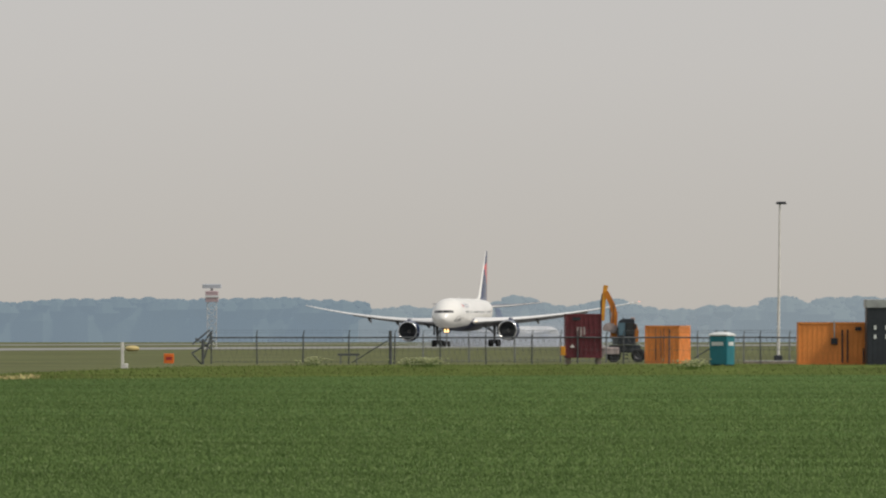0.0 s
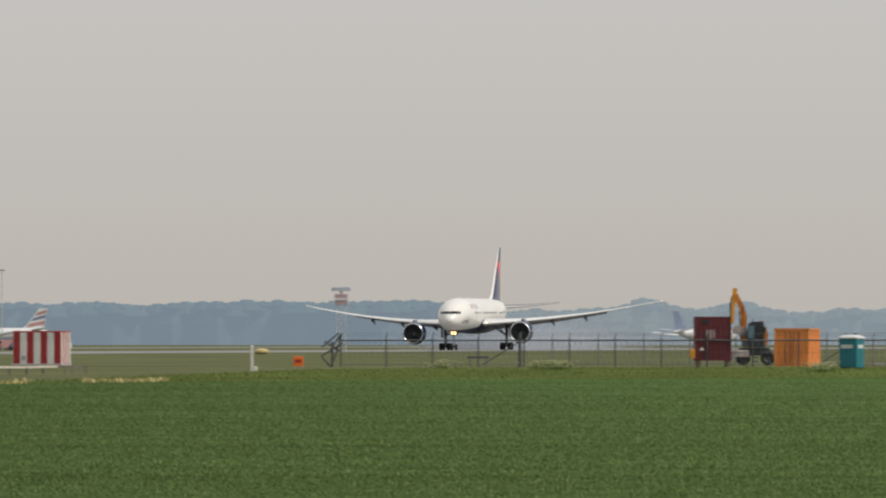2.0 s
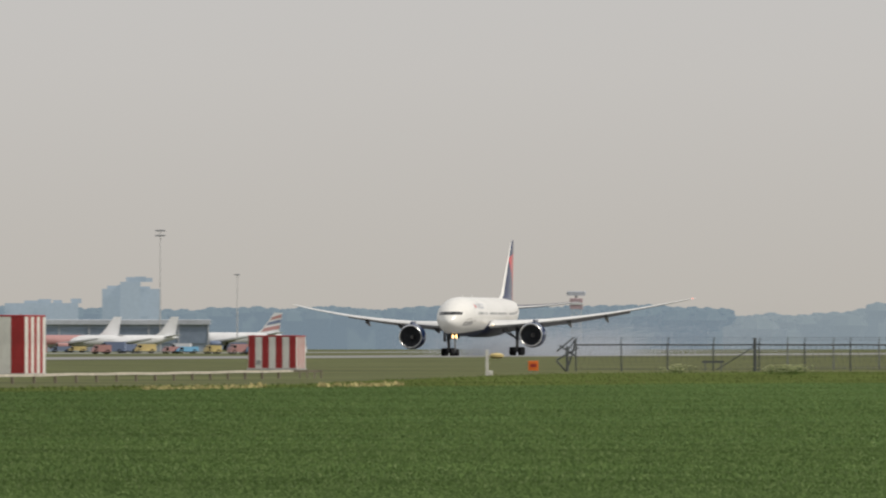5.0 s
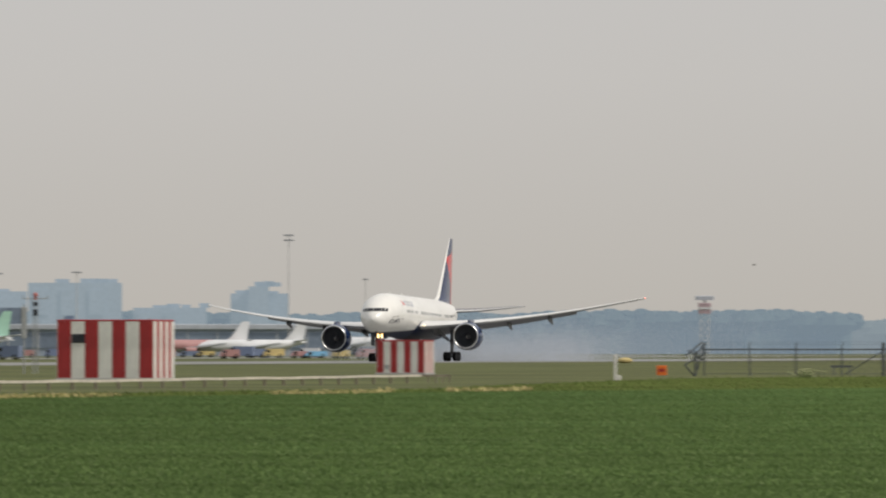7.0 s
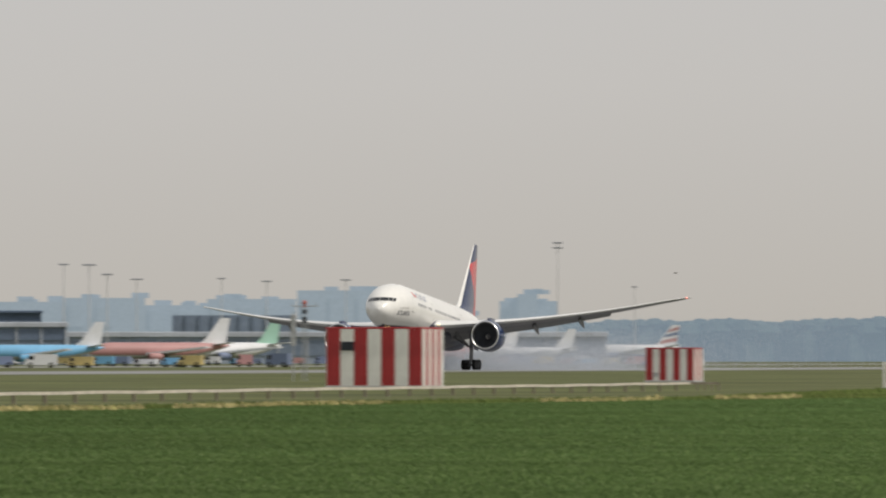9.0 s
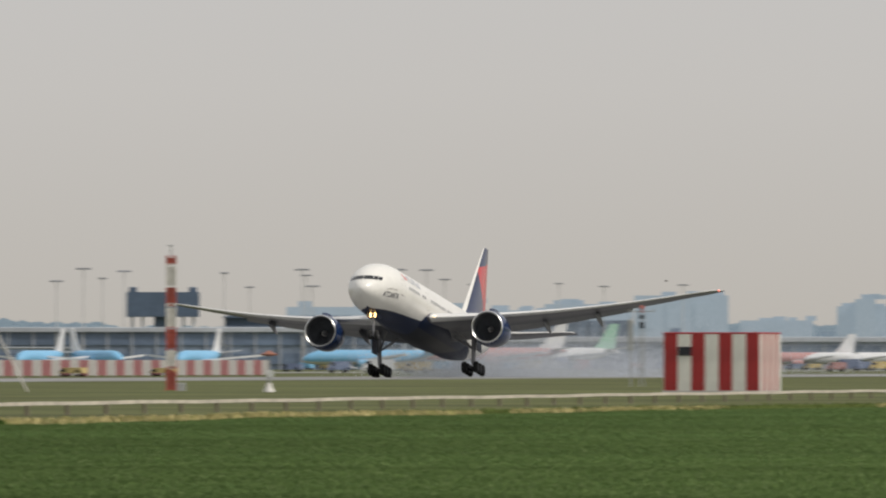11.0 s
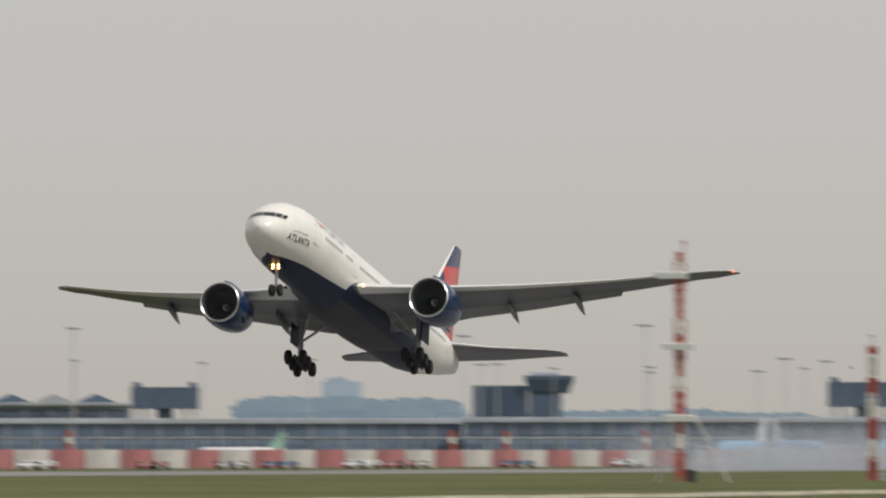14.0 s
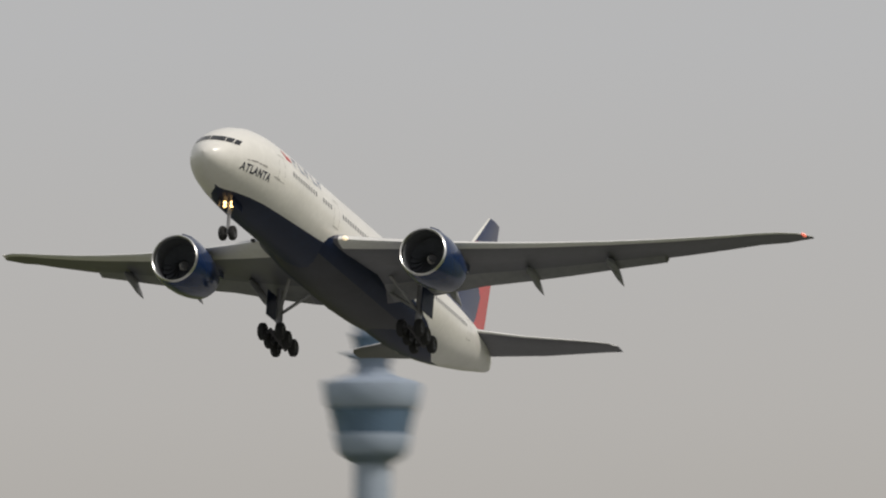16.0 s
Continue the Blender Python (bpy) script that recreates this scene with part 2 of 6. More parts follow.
# ---- mesh helpers ----
class Shape:
    """Collects faces for one mesh."""

    def __init__(self):
        self.v, self.f, self.m = [], [], []

    def add(self, verts, faces, slot=0):
        k = len(self.v)
        self.v.extend(tuple(p) for p in verts)
        self.f.extend(tuple(i + k for i in q) for q in faces)
        self.m.extend([slot] * len(faces))
        return self

    def box(self, x0, x1, y0, y1, z0, z1, slot=0, edge=0.0):
        """A box; edge cuts its upright and top edges."""
        e = min(edge, (x1 - x0) / 3, (y1 - y0) / 3, (z1 - z0) / 3)
        if e <= 0:
            v = [(x, y, z) for z in (z0, z1) for x, y in ((x0, y0), (x1, y0), (x1, y1), (x0, y1))]
            return self.add(v, [(3, 2, 1, 0), (4, 5, 6, 7)] + [(i, (i + 1) % 4, 4 + (i + 1) % 4, 4 + i) for i in range(4)], slot)
        rings = []
        for z, k in ((z0, 0), (z1 - e, 0), (z1, e)):
            a, b, c, d = x0 + k, x1 - k, y0 + k, y1 - k
            rings.append([(a + e, c, z), (b - e, c, z), (b, c + e, z), (b, d - e, z), (b - e, d, z), (a + e, d, z), (a, d - e, z), (a, c + e, z)])
        return self.loft(rings, slot, caps=True)

    def loft(self, rings, slot=0, caps=False, closed=True, slots=None):
        n = len(rings[0])
        v = [p for r in rings for p in r]
        k = len(self.v)
        self.v.extend(tuple(p) for p in v)
        for i in range(len(rings) - 1):
            for j in range(n if closed else n - 1):
                a, b = i * n + j, i * n + (j + 1) % n
                self.f.append((k + a, k + b, k + b + n, k + a + n))
                self.m.append(slots(i, j) if slots else slot)
        if caps:
            self.f.append(tuple(k + j for j in reversed(range(n))))
            self.f.append(tuple(k + (len(rings) - 1) * n + j for j in range(n)))
            self.m.extend([slot, slot])
        return self

    def tube(self, p, q, r0, r1=None, seg=8, slot=0):
        p, q = Vector(p), Vector(q)
        r1 = r0 if r1 is None else r1
        d = (q - p).normalized()
        a = d.orthogonal().normalized()
        b = d.cross(a)
        ring = lambda c, r: [c + (a * math.cos(t) + b * math.sin(t)) * r for t in [2 * math.pi * i / seg for i in range(seg)]]
        return self.loft([ring(p, r0), ring(q, r1)], slot, caps=True)

    def spin(self, centre, axis, profile, seg=24, slot=0, slots=None):
        """Turns (along, radius) pairs about an axis."""
        c, d = Vector(centre), Vector(axis).normalized()
        a = d.orthogonal().normalized()
        b = d.cross(a)
        rings = [[c + d * s + (a * math.cos(t) + b * math.sin(t)) * max(r, 1e-4) for t in [2 * math.pi * i / seg for i in range(seg)]] for s, r in profile]
        return self.loft(rings, slot, slots=slots)

    def ball(self, c, rx, ry, rz, seg=10, slot=0):
        rings = []
        for i in range(seg // 2 + 1):
            t = math.pi * i / (seg // 2)
            rings.append([(c[0] + rx * max(math.sin(t), 1e-3) * math.cos(u), c[1] + ry * max(math.sin(t), 1e-3) * math.sin(u), c[2] - rz * math.cos(t))
                          for u in [2 * math.pi * j / seg for j in range(seg)]])
        return self.loft(rings, slot)

    def mesh(self, name, *mats, smooth=False):
        me = bpy.data.meshes.new(name)
        me.from_pydata(self.v, [], self.f)
        for m in mats:
            me.materials.append(m)
        me.polygons.foreach_set("material_index", self.m)
        if smooth:
            me.shade_smooth()
            me.set_sharp_from_angle(angle=radians(38))
        me.update()
        return me


def part(name, shape, mats, parent, label="", smooth=False, at_pose=None):
    """One mesh object under a thing or a part."""
    mats = mats if isinstance(mats, (tuple, list)) else (mats,)
    ob = new(name, shape if isinstance(shape, bpy.types.Mesh) else shape.mesh(name, *mats, smooth=smooth))
    ob.parent = parent
    if at_pose is not None:
        ob.matrix_basis = at_pose
    return tagged(ob, label)


def thing(name, m, label, category, group="", kind=""):
    ob = new(name)
    ob.matrix_basis = m
    return tagged(ob, label, category, group, kind)


def setting(name, shape, mats, label, category, smooth=False, kind="structure", m=None):
    mats = mats if isinstance(mats, (tuple, list)) else (mats,)
    ob = new(name, shape.mesh(name, *mats, smooth=smooth))
    if m is not None:
        ob.matrix_basis = m
    return tagged(ob, label, category, "", kind)


def facing(b, r, turn=0.0, z=0.0):
    """A pose on the ground at bearing b (in units) and range r; its -y side looks at the origin, turned further by so many degrees."""
    a = b * UNIT
    return pose(-r * math.sin(a), r * math.cos(a), z, 0, 0, math.degrees(a) + turn)


def beside(s, d, turn=0.0, z=0.0, axis=AXIS):
    """A pose at s metres up the runway's line and d metres abeam of the camera; -y points down the runway."""
    return pose(-math.cos(axis) * d + math.sin(axis) * s, math.sin(axis) * d + math.cos(axis) * s, z, 0, 0, turn - math.degrees(axis))


def strip(s0, s1, d0, d1, z, axis=AXIS, step=100.0):
    sh = Shape()
    n = max(1, int((s1 - s0) / step))
    rows = []
    for i in range(n + 1):
        s = s0 + (s1 - s0) * i / n
        rows.append([beside(s, d, axis=axis).translation + Vector((0, 0, z)) for d in (d1, d0)])
    return sh.loft(rows, closed=False)


# ---- ground ----
sh = Shape()
nx, ny = 60, 60
sh.v = [(-9000 + 18000 * i / nx, -3000 + 12000 * j / ny, 0) for j in range(ny + 1) for i in range(nx + 1)]
sh.f = [(j * (nx + 1) + i, j * (nx + 1) + i + 1, (j + 1) * (nx + 1) + i + 1, (j + 1) * (nx + 1) + i) for j in range(ny) for i in range(nx)]
sh.m = [0] * len(sh.f)
setting("ground", sh, GRASS, "flat olive mown airfield grass reaching the horizon", "grass")
setting("runway", strip(-900, 4500, OFF - 30, OFF + 30, 0.02), ASPHALT, "long pale worn asphalt runway with light shoulders", "runway")
setting("taxiway", strip(-900, 3300, OFF + 150, OFF + 210, 0.02), ASPHALT, "worn grey asphalt taxiway beyond the runway", "taxiway")


def field_edge(b):
    """Range of the crop's far edge at a bearing."""
    b = np.clip(b, -714, 4300)
    return 1 / (0.00188 + 1.5e-7 * b + 1.05e-10 * b * b)


def field_side(y):
    """How far west the crop reaches at a northing: the curved edge, then a straight line beside the rail."""
    lo, hi = -714.0, 3600.0
    if y < 254:
        return -71.5 + 0.1 * y
    for _ in range(40):
        b = (lo + hi) / 2
        lo, hi = (lo, b) if float(field_edge(b)) * math.cos(b * UNIT) < y else (b, hi)
    return -float(field_edge(lo)) * math.sin(lo * UNIT)


sh = Shape()
rows = []
for k in range(108):
    y = min(-300 + 8 * k, 550.4)
    x0 = field_side(y)
    rows.append([(x0 + (700 - x0) * (j / 14) ** 1.5, y, 0.03) for j in range(15)][::-1])
sh.loft(rows, closed=False)
setting("field", sh, CROP, "wide green field of young crop", "field")
sh = Shape()
rows = []
for k in range(181):
    b = -2500 + 6100 * k / 180
    r = float(field_edge(b))
    rows.append([facing(b, q, z=0.015).translation for q in (r, r * (1.1 if b > 900 else 1.42 if b < 400 else 1.42 - 0.32 * (b - 400) / 500))])
sh.loft(rows, closed=False)
setting("verge", sh, VERGE, "bright green verge beside the field", "grass")


# ---- the airliner ----
# Sections of the body: metres aft of the nose, centre height, half height, half width, belly paint angle.
BODY = ((0.0, 5.25, 0.03, 0.03, 0), (0.12, 5.26, 0.42, 0.45, 0), (0.4, 5.28, 0.73, 0.78, 0), (0.9, 5.36, 1.12, 1.2, 0), (1.6, 5.49, 1.55, 1.64, 0),
        (2.4, 5.63, 1.91, 1.98, 0), (2.75, 5.69, 2.05, 2.11, 0), (3.2, 5.76, 2.21, 2.26, 4), (3.7, 5.82, 2.37, 2.4, 12), (4.4, 5.92, 2.55, 2.57, 21), (6.0, 6.05, 2.86, 2.83, 31), (8.0, 6.13, 3.03, 3.02, 36.5),
        (10.5, 6.15, 3.1, 3.1, 40), (14.0, 6.15, 3.1, 3.1, 44), (18.0, 6.15, 3.1, 3.1, 48.5), (22.0, 6.15, 3.1, 3.1, 55), (26.0, 6.15, 3.1, 3.1, 64),
        (30.0, 6.15, 3.1, 3.1, 70), (34.0, 6.15, 3.1, 3.1, 71), (38.0, 6.15, 3.1, 3.1, 70), (41.0, 6.16, 3.09, 3.1, 60), (43.5, 6.20, 3.03, 3.05, 46),
        (46.0, 6.31, 2.92, 2.95, 26), (48.5, 6.47, 2.72, 2.76, 8), (51.0, 6.67, 2.46, 2.5, 0), (54.0, 6.95, 2.08, 2.1, 0), (57.0, 7.22, 1.66, 1.6, 0),
        (59.2, 7.42, 1.28, 1.1, 0), (61.0, 7.55, 0.95, 0.6, 0), (61.9, 7.62, 0.68, 0.25, 0), (62.2, 7.64, 0.56, 0.06, 0))
GEAR_X = 31.6             # the main wheels' distance aft of the nose: the airliner's own zero


def body_at(x):
    for a, b in zip(BODY, BODY[1:]):
        if a[0] <= x <= b[0]:
            t = (x - a[0]) / (b[0] - a[0])
            return [p + (q - p) * t for p, q in zip(a, b)]
    return BODY[-1]


def skin(x, angle, out=0.0):
    """A point of the body's skin: metres aft of the nose, degrees up from the keel on the port side."""
    _, zc, h, w, _ = body_at(x)
    t = radians(angle)
    return (GEAR_X - x, (w + out) * math.sin(t), zc - (h + out) * math.cos(t))


def patch(sh, x0, x1, a0, a1, out=0.012, slot=0, lean=0.0, nx=4, na=3):
    """A piece of paint or glass that follows the skin."""
    rows = []
    for j in range(na + 1):
        a = a0 + (a1 - a0) * j / na
        rows.append([skin(x0 + (x1 - x0) * i / nx + lean * (j / na - 0.5), a, out) for i in range(nx + 1)])
    return sh.loft(rows, slot, closed=False)


def nose_point(y, z):
    """Where a line along the body meets the skin of the nose."""
    lo, hi = 0.0, 7.0
    for _ in range(30):
        x = (lo + hi) / 2
        _, zc, h, w, _ = body_at(x)
        lo, hi = (lo, x) if (y / w) ** 2 + ((z - zc) / h) ** 2 < 1 else (x, hi)
    return (GEAR_X - lo + 0.03, y * 1.01, z + 0.01)


def foil(le, te, z, thick, y, n=10, droop=0.0):
    """One wing section, nose first round the top and back below, in the airliner's space."""
    chord = te - le
    up, low = [], []
    for i in range(n + 1):
        c = (1 - math.cos(math.pi * i / n)) / 2
        t = thick * chord * 5 * (0.2969 * c ** 0.5 - 0.126 * c - 0.3516 * c * c + 0.2843 * c ** 3 - 0.1015 * c ** 4)
        sag = -droop * max(0, c - 0.72) * chord
        up.append((GEAR_X - le - c * chord, y, z + t * 1.15 + 0.012 * chord * math.sin(math.pi * c) + sag))
        low.append((GEAR_X - le - c * chord, y, z - t * 0.85 + 0.012 * chord * math.sin(math.pi * c) + sag))
    return up + low[-2:0:-1]


def between(table, y):
    for a, b in zip(table, table[1:]):
        if a[0] <= y <= b[0]:
            t = (y - a[0]) / (b[0] - a[0])
            return [p + (q - p) * t for p, q in zip(a, b)]
    return table[-1]


PLANFORM = ((0.0, 17.6, 33.0, 0.12), (3.1, 20.0, 32.8, 0.105), (10.0, 24.7, 33.4, 0.085), (20.0, 31.5, 36.7, 0.078), (29.0, 37.6, 40.4, 0.075), (30.6, 38.9, 41.5, 0.075),
            (31.7, 40.2, 41.95, 0.085), (32.4, 41.8, 42.3, 0.08))


def wing_z(y):
    k = max(0.0, y - 3)
    return 4.7 + 0.115 * k + 0.0031 * k * k


def wing_shape(side):
    sh = Shape()
    ys = [1.5, 3.1, 5, 7.5, 10, 13, 16, 20, 22.6, 22.7, 24, 27, 29, 30, 30.6, 31.2, 31.7, 32.1, 32.4]
    rings = []
    for y in ys:
        _, le, te, th = between(PLANFORM, y)
        ring = foil(le, te, wing_z(y), th, side * y, droop=0.3 if y < 22.65 else 0.03)
        rings.append(ring if side > 0 else ring[::-1])
    n = len(rings[0])

    def slots(i, j):
        k = j if side > 0 else (n - 2 - j) % n
        if k in (7, 8, 9, 10, 11, 12) and 3 <= ys[i] < 22.6:
            return 2
        if k <= 4 and ys[i] >= 3:
            return 1
        return 1 if k in ((0, 1, n - 2, n - 1) if side > 0 else (0, 1, 2, n - 3, n - 2, n - 1)) and ys[i] >= 3 else 0
    return sh.loft(rings, caps=True, slots=slots)


def fairing(sh, y, side, length=5.2, r=0.36):
    """A canoe below the trailing edge that houses a flap track."""
    _, le, te, _ = between(PLANFORM, y)
    z = wing_z(y) - 0.5
    rings = []
    for c, k in ((0, 0.02), (0.08, 0.5), (0.25, 0.9), (0.45, 1), (0.65, 0.85), (0.85, 0.45), (1, 0.03)):
        x, dz = GEAR_X - (te - length * 0.62 + c * length), -1.3 * max(0, c - 0.4)
        rings.append([(x, side * y + r * 0.75 * k * math.cos(t), z + dz + r * 1.25 * k * math.sin(t)) for t in [2 * math.pi * i / 10 for i in range(10)]])
    return sh.loft(rings)


def wheel_shape(r, w):
    sh = Shape()
    sh.spin((0, -w / 2, 0), (0, 1, 0), ((0, r * 0.55), (0, r * 0.82), (w * 0.12, r * 0.95), (w * 0.3, r), (w * 0.7, r), (w * 0.88, r * 0.95), (w, r * 0.82), (w, r * 0.55)), 22)
    return sh


def rim_shape(r, w):
    sh = Shape()
    sh.spin((0, -w / 2, 0), (0, 1, 0), ((0.05, 0), (0.05, r * 0.2), (0.09, r * 0.3), (0.03, r * 0.5), (0.0, r * 0.56), (w, r * 0.56), (w - 0.03, r * 0.5), (w - 0.09, r * 0.3), (w - 0.05, r * 0.2), (w - 0.05, 0)), 16)
    return sh


def text_mesh(words, height):
    """Flat letters as a mesh with its own origin at the left foot."""
    c = bpy.data.curves.new("letters", "FONT")
    c.body, c.size, c.resolution_u = words, height, 3
    c.space_character = 1.12
    c.offset = 0.02
    ob = bpy.data.objects.new("letters", c)
    me = bpy.data.meshes.new_from_object(ob)
    bpy.data.objects.remove(ob)
    return me


def airliner():
    plane = thing("airliner", pose(0, 0, 0), "white twin-engine airliner with navy belly and blue engines taking off", "airplane")
    # body: belly and upper skin share one loft, painted by ring
    nb, nu = 16, 48
    rings = []
    for x, zc, h, w, keel in BODY:
        k = max(keel, 0.5)
        angles = [-k + 2 * k * i / nb for i in range(nb)] + [k + (360 - 2 * k) * i / nu for i in range(nu)]
        rings.append([(GEAR_X - x, w * math.sin(radians(a)), zc - h * math.cos(radians(a))) for a in angles])
    sh = Shape()
    sh.loft(rings, slots=lambda i, j: 1 if j < nb and max(BODY[i][4], BODY[i + 1][4]) > 0 else 0)
    part("fuselage", sh, (WHITE, NAVY), plane, "white upper skin over a navy belly", smooth=True)
    # wing-to-body fairing; the grass mirrored in its navy underside is painted grey
    sh = Shape()
    rings = []
    for x, k in ((17.5, 0.0), (19, 0.3), (21, 0.7), (24, 1), (34, 1), (37, 0.8), (40, 0.4), (42.5, 0.0)):
        rings.append([(GEAR_X - x, (2.4 + 0.95 * k) * math.sin(t), 4.95 - (1.45 + 0.6 * k) * math.cos(t) * (1.0 if math.cos(t) > 0 else 0.35)) for t in [2 * math.pi * i / 28 for i in range(28)]])
    sh.loft(rings, slots=lambda i, j: 1 if min(j, 27 - j) < 3 else 0)
    part("belly_fairing", sh, (NAVY, BELLY_REFLECTION), plane, "navy wing root fairing with grass reflection painted dark grey underneath", smooth=True)
    # cockpit panes, cabin windows, doors, lettering
    for side in (1, -1):
        for y0, y1, z0, z1 in ((0.03, 1.02, 6.42, 6.9), (1.06, 1.46, 6.42, 6.89), (1.51, 1.8, 6.41, 6.84)):
            sh = Shape()
            sh.loft([[nose_point(side * (y0 + (y1 - y0) * i / 3), z0 + (z1 - z0) * j / 3) for i in range(4)] for j in range(4)], closed=False)
            part("cockpit_window", sh, COCKPIT, plane, "dark cockpit pane")
        for x in (7.6, 19.0, 37.0, 50.0):
            sh = Shape()
            for dx in (0, 1.05):
                patch(sh, x + dx, x + dx + 0.05, side * 76, side * 114, 0.012)
            patch(sh, x, x + 1.1, side * 113, side * 114, 0.012)
            patch(sh, x, x + 1.1, side * 76, side * 77, 0.012)
            part("door", sh, DOOR_LINE, plane, "cabin door outlined in grey")
        sh = Shape()
        x = 10.2
        while x < 49.5:
            if not (18.6 < x < 20.6 or 36.6 < x < 38.6 or 28.0 < x < 28.7 or 15.4 < x < 16.2):
                patch(sh, x, x + 0.27, side * 95.5, side * 102.5, 0.012, nx=1, na=1)
            x += 0.53
        tagged(part("window_row", sh, CABIN_GLASS, plane, "row of small grey cabin windows"), kind="stuff")
        # emblem and airline title as plain shapes
        sh = Shape()
        patch(sh, 9.15, 9.7, side * 116, side * 130, 0.014, lean=-0.55)
        patch(sh, 9.78, 10.3, side * 116, side * 124, 0.014, lean=-0.3)
        part("emblem", sh, RED, plane, "red two-piece emblem")
        for i in range(5):
            sh = Shape()
            patch(sh, 10.9 + i * 1.35, 11.2 + i * 1.35, side * 114, side * 130, 0.014)
            patch(sh, 11.2 + i * 1.35, 11.85 + i * 1.35, side * (114 if i % 2 else 126), side * (118 if i % 2 else 130), 0.014)
            part("title_bar", sh, TITLE, plane, "pale blue-grey title shape")
        for x0, x1, a in ((3.1, 3.4, 84), (3.55, 4.4, 85), (4.55, 4.9, 84), (5.0, 5.7, 84), (7.0, 7.9, 77)):
            sh = Shape()
            patch(sh, x0, x1, side * a, side * (a + (1.3 if x0 > 6 else 2.2)), 0.014)
            part("script_bar", sh, SCRIPT, plane, "faint grey stroke of script")
    me = text_mesh("ATLANTA", 0.8)
    width = max(v.co.x for v in me.vertices)
    for v in me.vertices:
        x = 2.6 + v.co.x * 3.9 / width
        _, zc, h, w, _ = body_at(x)
        z = 4.72 + v.co.y + 0.045 * (x - 2.6)
        t = math.acos(max(-1, min(1, (zc - z) / (h + 0.02))))
        v.co = (GEAR_X - x, (w + 0.02) * math.sin(t), z)
    me.materials.append(LETTER)
    part("name_lettering", me, LETTER, plane, "dark capitals reading ATLANTA")
    # fin, painted in bands
    sh = Shape()
    levels = [8.5 + 10.1 * i / 80 for i in range(81)]
    rings = []
    for z in levels:
        t = (z - 8.5) / 10.1
        le, te = 47.6 + 12.1 * t, 60.2 + 1.9 * t
        if t < 0.12:
            le -= (0.12 - t) * 22
        rings.append([(x, zz, z) for x, _, zz in foil(le, te, 0, 0.10 - 0.02 * t, 0, 44)])
    n = len(rings[0])

    def fin_slots(i, j):
        c = (1 - math.cos(math.pi * min(j, n - 1 - j) / 44)) / 2
        t = (i + 0.5) / 80
        if c < 0.045:
            return 0
        if t > 0.78 + 0.12 * (c - 0.5):
            return 2
        if t > 0.36 + 0.55 * (0.6 - c) or c > 0.7:
            return 1
        return 2
    sh.loft(rings, caps=True, slots=fin_slots)
    part("fin", sh, (WHITE, FIN_RED, FIN_NAVY), plane, "fin with white edge, red and navy bands", smooth=True)
    for side in (1, -1):
        sh = Shape()
        rings = []
        for y, le, te, z in ((0.6, 52.6, 60.2, 7.6), (1.6, 53.3, 60.5, 7.68), (5, 55.9, 61.2, 7.85), (9.5, 59.2, 62.1, 8.3), (10.4, 60.0, 62.35, 8.38), (10.75, 60.9, 62.45, 8.42)):
            ring = foil(le, te, z, 0.09, side * y)
            rings.append(ring if side > 0 else ring[::-1])
        n2 = len(rings[0])
        sh.loft(rings, caps=True, slots=lambda i, j: 1 if (j if side > 0 else n2 - 2 - j) in (0, n2 - 1) else 0)
        part("tailplane", sh, (WING_GREY, LEADING), plane, smooth=True)
        # wing, with its own small bend on the root
        pivot = Vector((GEAR_X - 27, side * 2.8, 4.7))
        w = part("wing", wing_shape(side), (WING_GREY, LEADING, FLAP_GREY), plane, "grey swept wing with bright leading edge and lowered flaps", smooth=True)
        for y in (7.5, 13.6, 19.2):
            sh = Shape()
            fairing(sh, y, side, *((5.6, 0.42) if y < 10 else (4.4, 0.34)))
            part("flap_fairing", sh, FLAP_GREY, w, smooth=True)
        sh = Shape()
        z = wing_z(32)
        sh.ball((GEAR_X - 41.0, side * 32.0, z + 0.02), 0.5, 0.16, 0.1)
        part("position_lamp", sh, NAV_RED if side > 0 else MAST_WHITE, w, "red wing tip lamp" if side > 0 else "wing tip lamp")
        sh = Shape()
        sh.ball((GEAR_X - 20.2, side * 3.62, 4.82), 0.3, 0.2, 0.15)
        part("landing_lamp", sh, ROOT_LAMP if side > 0 else COCKPIT, plane, "lit landing lamp in the wing root" if side > 0 else "unlit landing lamp in the wing root")
        # engine: nacelle turned about its axis, open mouth, fan behind it
        ex, ey, ez = GEAR_X - 20.15, side * 9.75, 3.64
        sh = Shape()
        sh.spin((ex, ey, ez), (-1, 0, 0), ((0.14, 1.84), (0.5, 1.93), (1.2, 2.01), (2.2, 2.03), (3.4, 1.95), (4.6, 1.76), (5.5, 1.55), (5.5, 1.45), (4.6, 1.48)), 40)
        eng = part("engine", sh, NACELLE, plane, "deep blue engine nacelle", smooth=True)
        sh = Shape()
        sh.spin((ex, ey, ez), (-1, 0, 0), ((0.15, 1.845), (0.04, 1.8), (0.0, 1.74), (0.05, 1.68), (0.3, 1.63)), 40)
        part("intake_lip", sh, SILVER, eng, "polished intake ring", smooth=True)
        sh = Shape()
        sh.spin((ex, ey, ez), (-1, 0, 0), ((0.3, 1.63), (1.3, 1.64), (2.4, 1.66), (2.4, 0.2)), 40)
        part("intake_duct", sh, DARK_METAL, eng, "dark intake duct", smooth=True)
